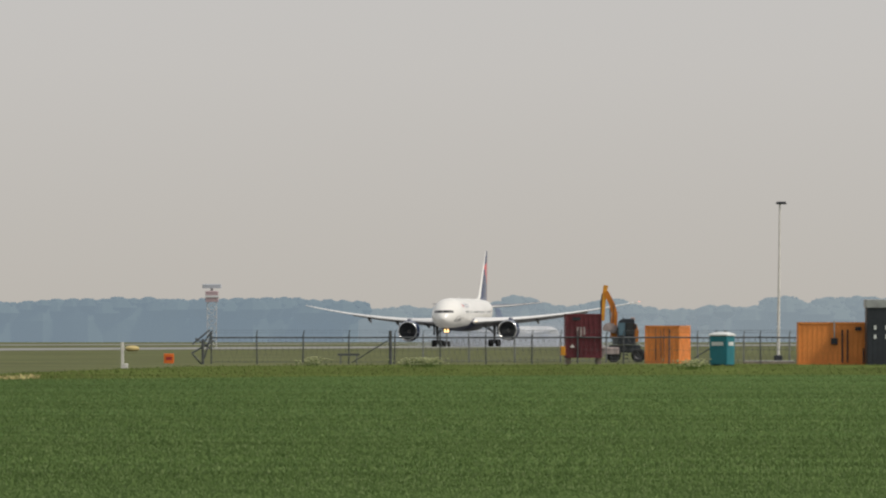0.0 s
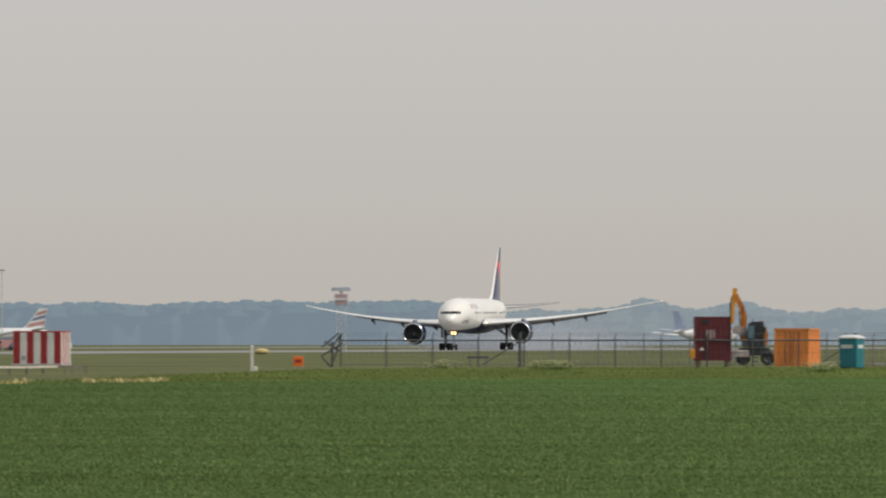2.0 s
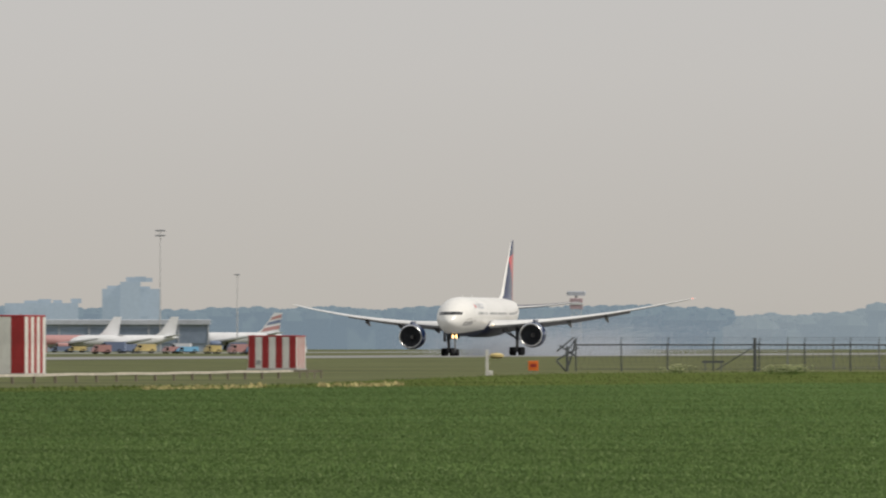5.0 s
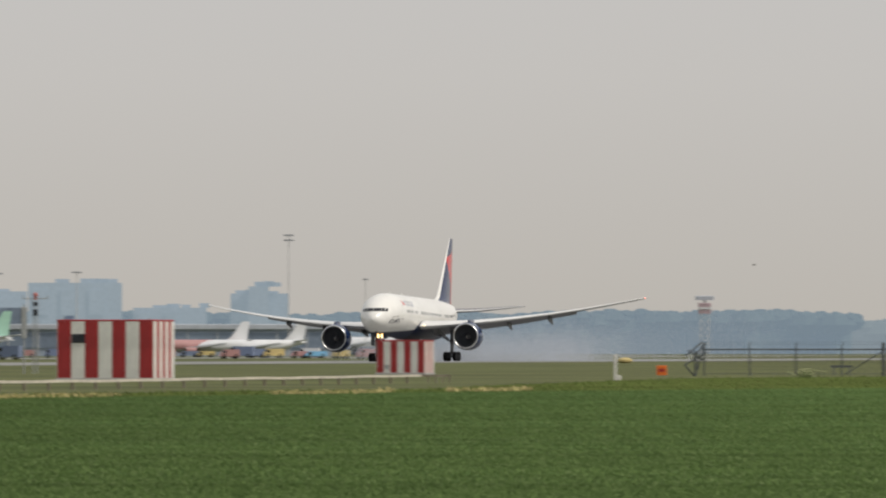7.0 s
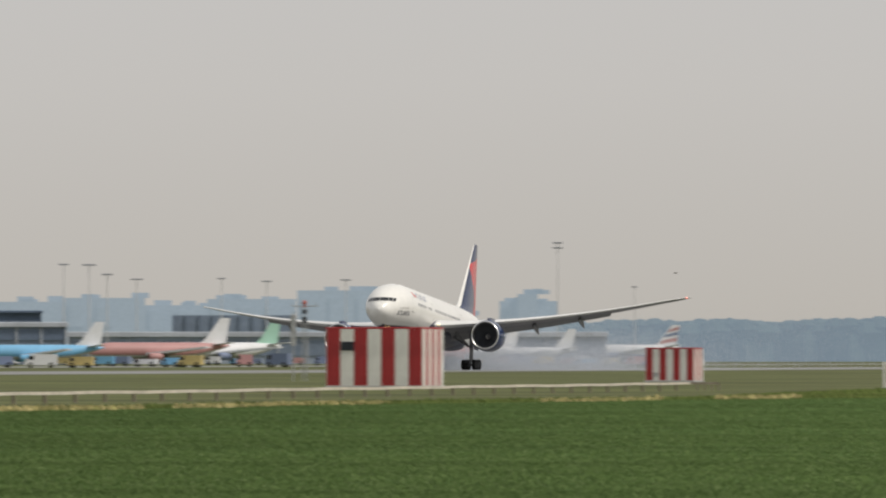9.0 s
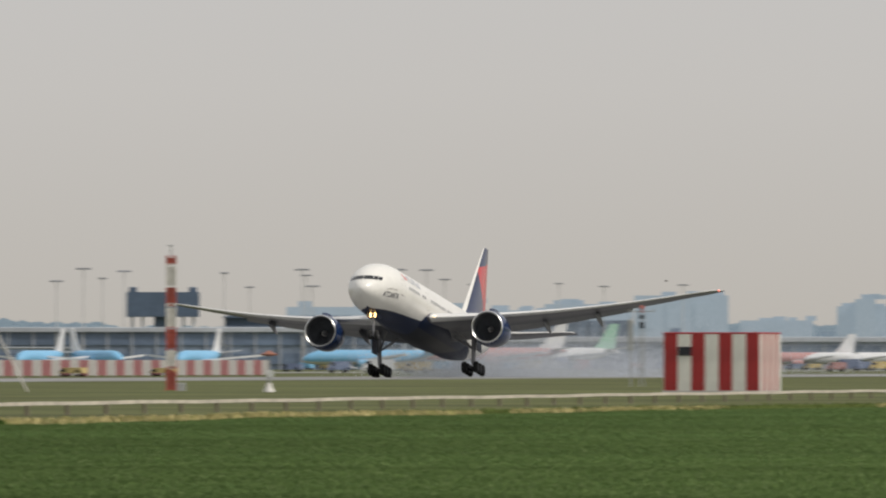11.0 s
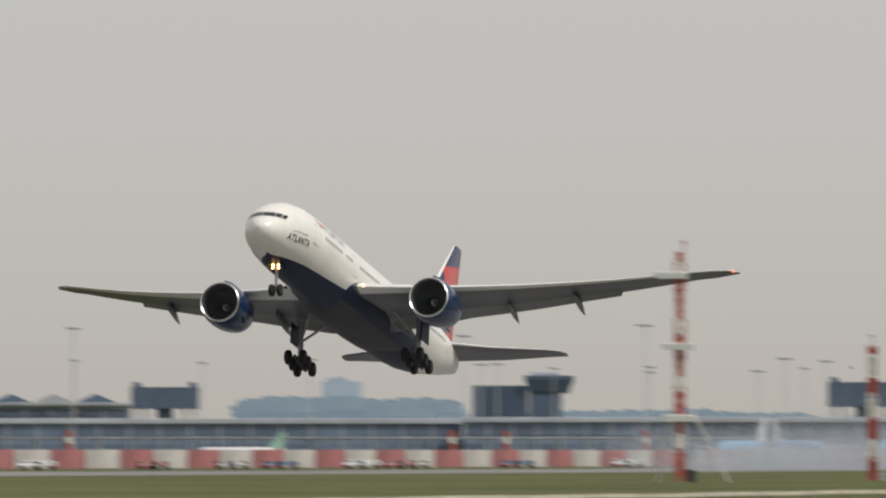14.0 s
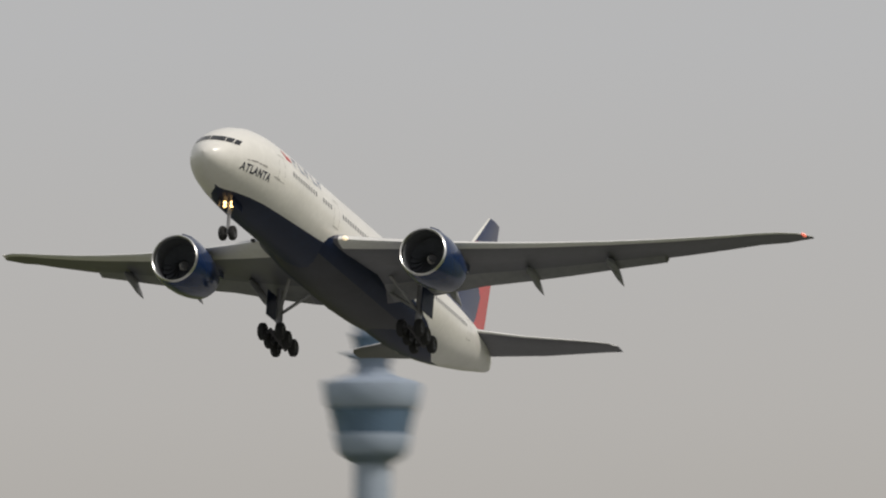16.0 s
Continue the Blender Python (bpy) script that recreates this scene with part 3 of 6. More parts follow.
        for k in range(22):
            sh = Shape()
            a = 2 * math.pi * k / 22
            rows = []
            for i in range(5):
                r = 0.45 + (1.62 - 0.45) * i / 4
                tw, sweep = radians(28 + 32 * i / 4), a + 0.12 * math.sin(math.pi * i / 4)
                rows.append([(ex - 2.0 + s * 0.24 * math.cos(tw), ey + r * math.cos(sweep) - s * 0.24 * math.sin(tw) * math.sin(sweep),
                              ez + r * math.sin(sweep) + s * 0.24 * math.sin(tw) * math.cos(sweep)) for s in (-1, 0, 1)])
            sh.loft(rows, closed=False)
            part("fan_blade", sh, FAN_METAL, eng, smooth=True)
        sh = Shape()
        sh.spin((ex - 1.4, ey, ez), (-1, 0, 0), ((0, 0), (0.12, 0.1), (0.35, 0.23), (0.6, 0.33), (0.8, 0.36)), 24, slots=lambda i, j: 1 if (j + i * 2) % 24 < 6 else 0)
        part("spinner", sh, (STEEL, MAST_WHITE), eng, "grey spinner with white mark", smooth=True)
        sh = Shape()
        sh.spin((ex, ey, ez), (-1, 0, 0), ((4.4, 1.3), (5.5, 1.12), (6.6, 0.85), (7.2, 0.72), (7.2, 0.55), (7.9, 0.3), (8.4, 0.05)), 28)
        part("exhaust_cone", sh, DARK_METAL, eng, "dark exhaust nozzle", smooth=True)
        sh = Shape()
        rings = []
        for x, z0, z1, wd in ((21.5, 5.8, 5.9, 0.05), (22.6, 5.6, 6.05, 0.2), (24.5, 5.3, 6.05, 0.26), (27, 4.9, 5.8, 0.26), (30, 4.95, 5.5, 0.12)):
            rings.append([(GEAR_X - x, ey - wd, z0), (GEAR_X - x, ey + wd, z0), (GEAR_X - x, ey + wd, z1), (GEAR_X - x, ey - wd, z1)])
        sh.loft(rings, caps=True)
        part("pylon", sh, NACELLE, eng)
        JOINTS.append((w, eng, pivot, side))
        # main gear
        gy = side * 5.5
        sh = Shape()
        sh.tube((0, gy, 1.0), (0.1, gy * 1.02, 5.0), 0.24, 0.3, 14)
        sh.tube((0.0, gy, 0.75), (0, gy, 2.2), 0.17, seg=12)
        sh.tube((0.2, gy, 2.5), (2.6, gy * 0.72, 4.6), 0.11, 0.13)
        sh.tube((0, gy, 2.6), (0.2, gy * 0.5, 4.3), 0.12, 0.14)
        sh.tube((-0.25, gy, 1.4), (-0.5, gy, 2.4), 0.05)
        sh.tube((-0.5, gy, 2.4), (-0.1, gy, 3.0), 0.05)
        part("main_gear_strut", sh, STEEL, plane, smooth=True)
        sh = Shape()
        sh.box(-1.2, 1.2, gy * 1 + side * 0.62, gy + side * 0.68, 2.3, 4.2, edge=0.02)
        part("gear_door", sh, NAVY, plane, "navy gear door")
        sh = Shape()
        sh.tube((-1.75, 0, 0), (1.75, 0, 0), 0.15, seg=10)
        for ax in (-1.45, 0, 1.45):
            sh.tube((ax, -0.75, 0), (ax, 0.75, 0), 0.1, seg=10)
        bogie = part("bogie", sh, RIM, plane, "six-wheel bogie beam", smooth=True, at_pose=pose(0, gy, 0.68))
        BOGIES.append((bogie, gy))
        tyre, rim = wheel_shape(0.67, 0.5).mesh("tyre", TYRE, smooth=True), rim_shape(0.67, 0.5).mesh("rim", RIM, smooth=True)
        for ax in (-1.45, 0, 1.45):
            for dy in (-0.7, 0.7):
                part("tyre", tyre, TYRE, bogie, at_pose=pose(ax, dy, 0))
                part("rim", rim, STEEL, bogie, at_pose=pose(ax, dy, 0))
    # nose gear
    nx_ = GEAR_X - 6.0
    sh = Shape()
    sh.tube((0, 0, 0.55), (0.1, 0, 3.6), 0.12, 0.16, 12)
    sh.tube((0, 0, 1.7), (-1.3, 0, 3.6), 0.07)
    sh.tube((0, -0.45, 0.53), (0, 0.45, 0.53), 0.08)
    nose_leg = part("nose_gear_strut", sh, STEEL, plane, smooth=True, at_pose=pose(nx_, 0, 0))
    NOSE_LEG.append((nose_leg, nx_))
    tyre, rim = wheel_shape(0.54, 0.4).mesh("tyre", TYRE, smooth=True), rim_shape(0.54, 0.4).mesh("rim", RIM, smooth=True)
    for side in (1, -1):
        part("tyre", tyre, TYRE, nose_leg, at_pose=pose(0, side * 0.38, 0.54))
        part("rim", rim, RIM, nose_leg, at_pose=pose(0, side * 0.38, 0.54))
        sh = Shape()
        for dz in (2.9, 3.16):
            sh.ball((nx_ + 0.36, side * 0.27, dz), 0.09, 0.13, 0.12, 12)
        part("taxi_lamp", sh, LAMP, plane, "lit lamp on the nose gear")
        sh = Shape()
        sh.box(nx_ - 1.0, nx_ + 1.0, side * 0.55 - 0.03, side * 0.55 + 0.03, 2.75, 3.4, edge=0.02)
        part("gear_door", sh, NAVY, plane, "navy nose gear door")
    sh = Shape()
    sh.box(GEAR_X - 22.4, GEAR_X - 22, -0.02, 0.02, 9.2, 9.6)
    part("antenna", sh, WHITE, plane)
    sh = Shape()
    sh.box(GEAR_X - 13.4, GEAR_X - 13, -0.02, 0.02, 9.2, 9.5)
    part("antenna", sh, WHITE, plane)
    return plane


JOINTS, BOGIES, NOSE_LEG = [], [], []
plane = airliner()


# ---- huts, rail and posts on the near side of the runway ----
def striped_hut(b, r, width, height, stripes, label, hatch):
    hut = thing("striped_hut", facing(b, r, 0) , label, "equipment hut", "striped huts")
    hut.matrix_basis = Matrix.Translation(hut.matrix_basis.translation) @ pose(0, 0, 0, 0, 0, -math.degrees(AXIS))
    w = width
    sh = Shape()
    sh.box(0.02, w - 0.02, 0.02, w - 0.02, 0.12, height - 0.06)
    part("body", sh, HUT_WHITE, hut)
    sh = Shape()
    sh.box(-0.04, w + 0.04, -0.04, w + 0.04, height - 0.06, height + 0.04, edge=0.03)
    part("roof", sh, HUT_RED, hut, "flat roof with a thin rim")
    sh = Shape()
    sh.box(-0.1, w + 0.1, -0.1, w + 0.1, -0.05, 0.12, edge=0.02)
    part("plinth", sh, CONCRETE, hut)
    step = w / stripes
    sh = Shape()
    sh.box(0.006, step - 0.006, -0.035, 0.02, 0.13, height - 0.065, edge=0.008)
    red, white = sh.mesh("panel", HUT_RED), sh.mesh("panel", HUT_WHITE)
    for i in range(stripes):
        for turn, x, y in ((0, i * step, 0), (90, w, i * step), (180, w - i * step, w), (270, 0, w - i * step)):
            part("panel", red if (i % 2 == 0) == (turn in (0, 180)) else white, (), hut, at_pose=pose(x, y, 0, 0, 0, turn))
    if hatch:
        sh = Shape()
        x = step * 1.05
        sh.box(x, x + 0.8, -0.06, -0.036, height - 1.32, height - 0.8, edge=0.01)
        for i in range(5):
            sh.box(x + 0.05, x + 0.75, -0.085, -0.055, height - 1.27 + i * 0.09, height - 1.22 + i * 0.09)
        part("vent_grille", sh, CHARCOAL, hut, "dark louvred vent")
    else:
        sh = Shape()
        sh.box(step * 1.2, step * 1.8, -0.06, -0.036, 0.4, 0.7, edge=0.01)
        part("socket_box", sh, GALVANISED, hut)
    for i in range(2):
        sh = Shape()
        sh.tube((0.3 + i * (w - 0.6), 0.3, height), (0.3 + i * (w - 0.6), 0.3, height + 0.12), 0.05)
        part("roof_lug", sh, GALVANISED, hut)
    return hut


striped_hut(1554, 676, 5.7, 3.49, 7, "large square hut with red and white upright stripes on grass", True)
striped_hut(989, 827, 3.45, 2.42, 7, "small square hut with red and white upright stripes on grass", False)


def guard_rail():
    """A low pale rail on short posts beside the verge."""
    rail = thing("guard_rail", pose(0, 0, 0), "low pale rail on short timber posts along the grass", "guard rail")
    s0, s1 = 180.0, 612.0
    sh = Shape()
    n = 90
    rings = []
    for i in range(n + 1):
        p = beside(s0 + (s1 - s0) * i / n, 89, axis=0.10).translation
        z = 0.43 + 0.012 * math.sin(i * 1.7) + 0.008 * math.sin(i * 0.6)
        rings.append([p + Vector(d) for d in ((-0.06, 0, z - 0.1), (0.06, 0, z - 0.1), (0.06, 0, z + 0.02), (-0.06, 0, z + 0.02))])
    sh.loft(rings, caps=True)
    part("rail", sh, RAIL_PALE, rail, "sun-bleached rail")
    sh = Shape()
    sh.box(-0.065, 0.065, -0.06, 0.06, -0.1, 0.4, edge=0.02)
    post = sh.mesh("post", POST_TIMBER)
    s = s0 + 1
    while s < s1:
        part("post", post, (), rail, at_pose=beside(s, 89, turn=random.uniform(-6, 6), axis=0.10))
        s += 6.0
    # the closing piece at the far end
    e = beside(s1, 89, axis=0.10)
    sh = Shape()
    sh.box(0, 1.6, -0.05, 0.05, 0.33, 0.45)
    for x in (0.4, 0.8, 1.2, 1.55):
        sh.box(x - 0.04, x + 0.04, -0.04, 0.04, -0.1, 0.34)
    part("end_frame", sh, TIMBER, rail, at_pose=e)


guard_rail()


def lattice(sh, w, z0, z1, step, r=0.03, slot_of=None, taper=0.0):
    """A square lattice column."""
    h = w / 2
    n = max(1, int(round((z1 - z0) / step)))
    for i in range(n):
        a, b = z0 + (z1 - z0) * i / n, z0 + (z1 - z0) * (i + 1) / n
        k = slot_of((a + b) / 2) if slot_of else 0
        ha, hb = h * (1 - taper * i / n), h * (1 - taper * (i + 1) / n)
        for x, y in ((-1, -1), (1, -1), (1, 1), (-1, 1)):
            sh.tube((x * ha, y * ha, a), (x * hb, y * hb, b), r, seg=5, slot=k)
        for x, y, u, v in ((-1, -1, 1, -1), (1, -1, 1, 1), (1, 1, -1, 1), (-1, 1, -1, -1)):
            sh.tube((x * ha, y * ha, a), (u * hb, v * hb, b), r * 0.7, seg=4, slot=k)
            sh.tube((u * ha, v * ha, a), (x * hb, y * hb, b), r * 0.7, seg=4, slot=k)
            sh.tube((x * hb, y * hb, b), (u * hb, v * hb, b), r * 0.7, seg=4, slot=k)
    return sh


def glide_mast():
    mast = thing("antenna_mast", facing(2767, 696), "tall red and white lattice mast with three pale antenna boxes", "mast")
    sh = Shape()
    lattice(sh, 0.62, 0, 13.75, 0.58, 0.05, lambda z: int(z / 1.9) % 2)
    part("lattice_column", sh, (MAST_RED, MAST_WHITE), mast, "banded red and white lattice")
    sh = Shape()
    sh.box(-0.18, 0.18, -0.36, -0.31, 0.3, 13.8, slot=0)
    for i in range(8):
        sh.box(-0.2, 0.2, -0.39, -0.3, 0.3 + i * 1.72, 1.2 + i * 1.72, slot=i % 2)
    part("cable_duct", sh, (MAST_RED, MAST_WHITE), mast)
    for z in (12.4, 8.12, 3.83):
        sh = Shape()
        sh.box(-1.5 if z > 12 else -1.05, 0.42 if z > 12 else 0.9, -0.75, -0.35, z - 0.2, z + 0.22, edge=0.06)
        sh.tube((-0.1, -0.4, z), (-0.1, 0.2, z), 0.08)
        part("antenna_box", sh, PALE_PLASTIC, mast, "long pale antenna box")
    for x in (-1.35, 2.95):
        sh = Shape()
        sh.tube((x * 0.25, 0.1, 4.3), (x, 0.4, 0), 0.06, seg=6)
        part("brace_leg", sh, MAST_WHITE, mast, "white slanting brace")
    sh = Shape()
    sh.tube((0.25, 0, 13.75), (0.25, 0, 14.35), 0.04)
    sh.ball((0.25, 0, 14.4), 0.1, 0.1, 0.14)
    part("obstruction_lamp", sh, MAST_RED, mast)
    sh = Shape()
    sh.box(0.3, 0.95, -0.3, 0.3, 0, 0.75, edge=0.03)
    part("cabinet", sh, CHARCOAL, mast, "small dark cabinet")


glide_mast()


def banded_mast(b, r, height, w, label):
    mast = thing("lattice_mast", facing(b, r), label, "mast")
    sh = Shape()
    lattice(sh, w, 0, height - 0.7, w * 0.9, 0.045, lambda z: int(z / (height / 7)) % 2)
    part("lattice_column", sh, (MAST_RED, MAST_WHITE), mast, "banded red and white lattice")
    for i in range(7):
        sh = Shape()
        z = i * height / 7
        sh.box(-w * 0.42, w * 0.42, -w * 0.45, -w * 0.4, z + 0.05, min(height - 0.8, z + height / 7 - 0.05))
        part("panel", sh, MAST_WHITE if i % 2 else MAST_RED, mast)
    sh = Shape()
    sh.tube((0, 0, height - 0.7), (0, 0, height), 0.04)
    sh.box(-0.25, 0.1, -0.08, 0.08, height - 0.08, height, edge=0.02)
    part("top_lamp", sh, GALVANISED, mast)
    sh = Shape()
    sh.box(0.3, 0.9, -0.25, 0.25, 0, 0.5, edge=0.03)
    part("cabinet", sh, GALVANISED, mast)


banded_mast(2426, 723, 9.1, 0.56, "red and white banded lattice mast in grass")


def wind_mast():
    """The weather mast beside the large hut, with its companion post."""
    mast = thing("weather_mast", facing(1593, 846), "grey lattice weather mast with crossbar and red lamp", "mast")
    sh = Shape()
    lattice(sh, 0.34, 0, 5.4, 0.42, 0.028)
    part("lattice_column", sh, GALVANISED, mast)
    sh = Shape()
    sh.tube((-0.95, 0, 5.5), (0.95, 0, 5.5), 0.035)
    for x in (-0.9, 0.9):
        sh.tube((x, 0, 5.5), (x, 0, 5.72), 0.03)
    part("crossbar", sh, GALVANISED, mast)
    sh = Shape()
    sh.tube((0, 0, 5.4), (0, 0, 5.62), 0.08)
    sh.ball((0, 0, 5.75), 0.17, 0.17, 0.2)
    part("red_lamp", sh, MAST_RED, mast, "red obstruction lamp")
    sh = Shape()
    sh.box(-0.17, 0.17, -0.3, -0.1, 4.25, 4.7, edge=0.02)
    part("instrument_box", sh, CHARCOAL, mast)
    sh = Shape()
    sh.box(-0.17, 0.17, -0.3, -0.1, 4.95, 5.25, edge=0.02)
    part("instrument_box", sh, CHARCOAL, mast)
    post = thing("equipment_post", facing(1613, 846), "grey post carrying a tall slim cabinet", "post")
    sh = Shape()
    sh.tube((0, 0, 0), (0, 0, 5.1), 0.05)
    part("pole", sh, GALVANISED, post)
    sh = Shape()
    sh.box(-0.2, 0.2, -0.15, 0.15, 2.6, 4.9, edge=0.04)
    part("cabinet", sh, GALVANISED, post, "slim grey cabinet")


wind_mast()


def beacon():
    b = thing("signal_beacon", facing(2253, 696), "white-based beacon post with flat rust-red cap", "beacon")
    sh = Shape()
    sh.spin((0, 0, 0), (0, 0, 1), ((0, 0.33), (0.12, 0.32), (0.3, 0.2), (0.52, 0.17), (0.55, 0)), 14)
    part("base", sh, MAST_WHITE, b, "white conical base", smooth=True)
    sh = Shape()
    sh.tube((0, 0, 0.5), (0, 0, 2.25), 0.05)
    part("pole", sh, GALVANISED, b)
    sh = Shape()
    sh.box(-0.13, 0.25, -0.12, 0.12, 0.9, 1.3, edge=0.03)
    part("box", sh, PALE_PLASTIC, b)
    sh = Shape()
    sh.spin((0, 0, 2.15), (0, 0, 1), ((0, 0.1), (0.05, 0.5), (0.12, 0.52), (0.24, 0.2), (0.34, 0.08), (0.35, 0)), 16)
    part("cap", sh, RUST_CAP, b, "flat rust-red cap", smooth=True)


beacon()

post = thing("marker_post", facing(567, 676), "slim white marker post in grass", "post")
sh = Shape()
sh.box(-0.085, 0.085, -0.06, 0.06, 0, 1.5, edge=0.02)
part("post", sh, MAST_WHITE, post)
sh = Shape()
sh.box(0.1, 0.32, -0.1, 0.1, 0, 0.28, edge=0.03)
part("foot_box", sh, MAST_WHITE, post)

sign = thing("marker_box", facing(485, 744), "small orange marker box on a short foot in grass", "marker")
sh = Shape()
sh.box(-0.32, 0.32, -0.15, 0.15, 0.14, 0.76, edge=0.03)
part("box", sh, BRIGHT_ORANGE, sign)
for x in (-0.2, 0.2):
    sh = Shape()
    sh.tube((x, 0, 0), (x, 0, 0.16), 0.03)
    part("foot", sh, GALVANISED, sign)
sh = Shape()
sh.box(-0.2, 0.2, -0.165, -0.152, 0.36, 0.56)
part("panel", sh, HUT_RED, sign)
tub = thing("yellow_tub", facing(550, 1500), "low yellow runway-side marker", "marker")
sh = Shape()
sh.ball((0, 0, 0.35), 1.0, 0.7, 0.4)
part("shell", sh, YELLOW, tub, smooth=True)


# ---- the fences and the site behind them ----
def fence(b0, b1, r, offset, heavy, name_label, material_):
    f = thing("perimeter_fence", pose(0, 0, 0), name_label, "fence")
    sh = Shape()
    sh.tube((0, 0, 0), (0, 0, 1.98), 0.05, seg=6)
    sh.tube((0, 0, 1.95), (0.06, -0.22, 2.3), 0.03, seg=5)
    mesh = sh.mesh("post", material_)
    b = b1 - offset
    pts = []
    while b > b0:
        m = facing(b, r)
        pts.append(m.translation)
        part("post", mesh, (), f, at_pose=m @ pose(0, 0, 0, random.uniform(-1.2, 1.2), random.uniform(-1.2, 1.2), 0))
        b -= 81
    for z, rad in ((1.79, 0.05), (0.95, 0.008), (0.15, 0.012), (2.12, 0.006), (2.28, 0.006)):
        sh = Shape()
        sh.loft([[p + Vector((0, rad * dy, z + rad * dz + 0.02 * math.sin(p.x * 3))) for dy, dz in ((-1, 0), (0, 1), (1, 0), (0, -1))] for p in pts], caps=True)
        part("rail" if z == 1.79 else "wire", sh, material_, f)
    # woven mesh, as thin wires
    sh = Shape()
    for i in range(len(pts) - 1):
        p, q = pts[i], pts[i + 1]
        for k in range(8):
            for s in (0, 1):
                u, v = p.lerp(q, k / 8), p.lerp(q, (k + 1) / 8)
                if s:
                    u, v = v, u
                sh.tube(u + Vector((0, 0, 0.1)), v + Vector((0, 0, 1.75)), 0.006, seg=3)
    tagged(part("wire_mesh", sh, material_, f), kind="stuff")
    for k in heavy:
        sh = Shape()
        sh.tube((0, 0, 0), (0, 0, 2.25), 0.11, seg=8)
        sh.tube((0, 0, 1.7), (-2.6, 0.2, 0.1), 0.04, seg=5)
        part("strainer_post", sh, material_, f, "thick braced post", at_pose=facing(k, r))
    return f


fence(-860, 410, 780, 0, (93, -500), "dark wire perimeter fence with top rail beside the field", FENCE_STEEL)
fence(-860, 60, 830, 25, (), "fainter second wire fence behind the first", FENCE_BACK)

spike = thing("fence_end_barrier", facing(425, 778), "dark star-shaped barbed end piece of the fence", "barrier")
sh = Shape()
sh.tube((0, 0, 0), (0, 0, 1.7), 0.09, seg=7)
part("post", sh, FENCE_STEEL, spike)
for x, z, u, v in ((-0.7, 1.35, 0.45, 2.3), (-0.1, 1.2, 0.6, 2.2), (-0.75, 0.75, 0.75, 1.6), (-0.5, 1.75, 0.6, 1.0), (-0.7, 0.7, -0.1, 0.0), (0.6, 2.15, 0.1, 0.4)):
    sh = Shape()
    sh.tube((x, -0.1, z), (u, 0.1, v), 0.06, seg=5)
    part("spike", sh, FENCE_STEEL, spike)


def container(b, r, w, d, h, paint, label, turn=0.0, lift=0.0, doors=True):
    c = thing("container", facing(b, r, turn), label, "container")
    sh = Shape()
    sh.box(0.04, w - 0.04, 0.04, d - 0.04, lift + 0.1, lift + h - 0.04)
    part("body", sh, paint, c)
    sh = Shape()
    for x in (0, w - 0.14):
        for y in (0, d - 0.14):
            sh.box(x, x + 0.14, y, y + 0.14, lift, lift + h, edge=0.02)
    sh.box(0, w, 0, 0.1, lift, lift + 0.14)
    sh.box(0, w, 0, 0.1, lift + h - 0.12, lift + h)
    sh.box(w - 0.1, w, 0, d, lift, lift + 0.14)
    sh.box(w - 0.1, w, 0, d, lift + h - 0.12, lift + h)
    sh.box(0, w, 0, d, lift + h - 0.02, lift + h + 0.02)
    part("frame", sh, paint, c)
    sh = Shape()
    sh.box(0, 0.12, -0.035, 0.012, lift + 0.16, lift + h - 0.14, edge=0.01)
    rib = sh.mesh("rib", paint)
    x = 0.3
    while x < w - 0.25:
        part("rib", rib, (), c, at_pose=pose(x, 0.045 if paint is CONTAINER_RED else 0.058, 0))
        x += 0.32
    y = 0.3
    while y < d - 0.25:
        part("rib", rib, (), c, at_pose=pose(w - (0.045 if paint is CONTAINER_RED else 0.058), y, 0, 0, 0, 90))
        y += 0.32
    if doors:
        for x in (w * 0.32, w * 0.46, w * 0.56, w * 0.7):
            sh = Shape()
            sh.tube((x, -0.06, lift + 0.2), (x, -0.06, lift + h - 0.2), 0.025, seg=6)
            part("lock_rod", sh, CHARCOAL if paint is CONTAINER_ORANGE else GALVANISED, c)
    return c


def bench_load():
    red = container(-217, 780, 2.44, 6.0, 2.95, CONTAINER_RED, "oxide red steel container raised on skids", 1, 0.42, False)
    for x in (0.05, 2.1):
        sh = Shape()
        sh.box(x, x + 0.3, 0.1, 5.8, 0, 0.42)
        part("skid", sh, TIMBER, red)
    sh = Shape()
    sh.box(0.45, 1.0, -0.045, -0.03, 2.95, 3.15)
    part("label_plate", sh, CHARCOAL, red)
    sh = Shape()
    sh.box(-0.34, -0.02, -0.3, 0.2, 0.6, 1.2, edge=0.04)
    part("side_box", sh, YELLOW_STEEL, red, "yellow-orange side box")
    for k in range(3):
        sh = Shape()
        sh.box(0.75 + 0.22 * k, 0.88 + 0.22 * k, -0.05, -0.036, 1.95 - 0.1 * (k % 2), 2.5)
        part("faded_mark", sh, DUSTY, red, "faded pale mark")
    sh = Shape()
    sh.add([(0.3, -0.06, 1.12), (0.62, -0.06, 1.12), (0.46, -0.06, 1.36), (0.3, -0.045, 1.12), (0.62, -0.045, 1.12), (0.46, -0.045, 1.36)], [(0, 1, 2), (5, 4, 3), (0, 3, 4, 1), (1, 4, 5, 2), (2, 5, 3, 0)])
    part("warning_plate", sh, MAST_WHITE, red, "small white triangular plate")


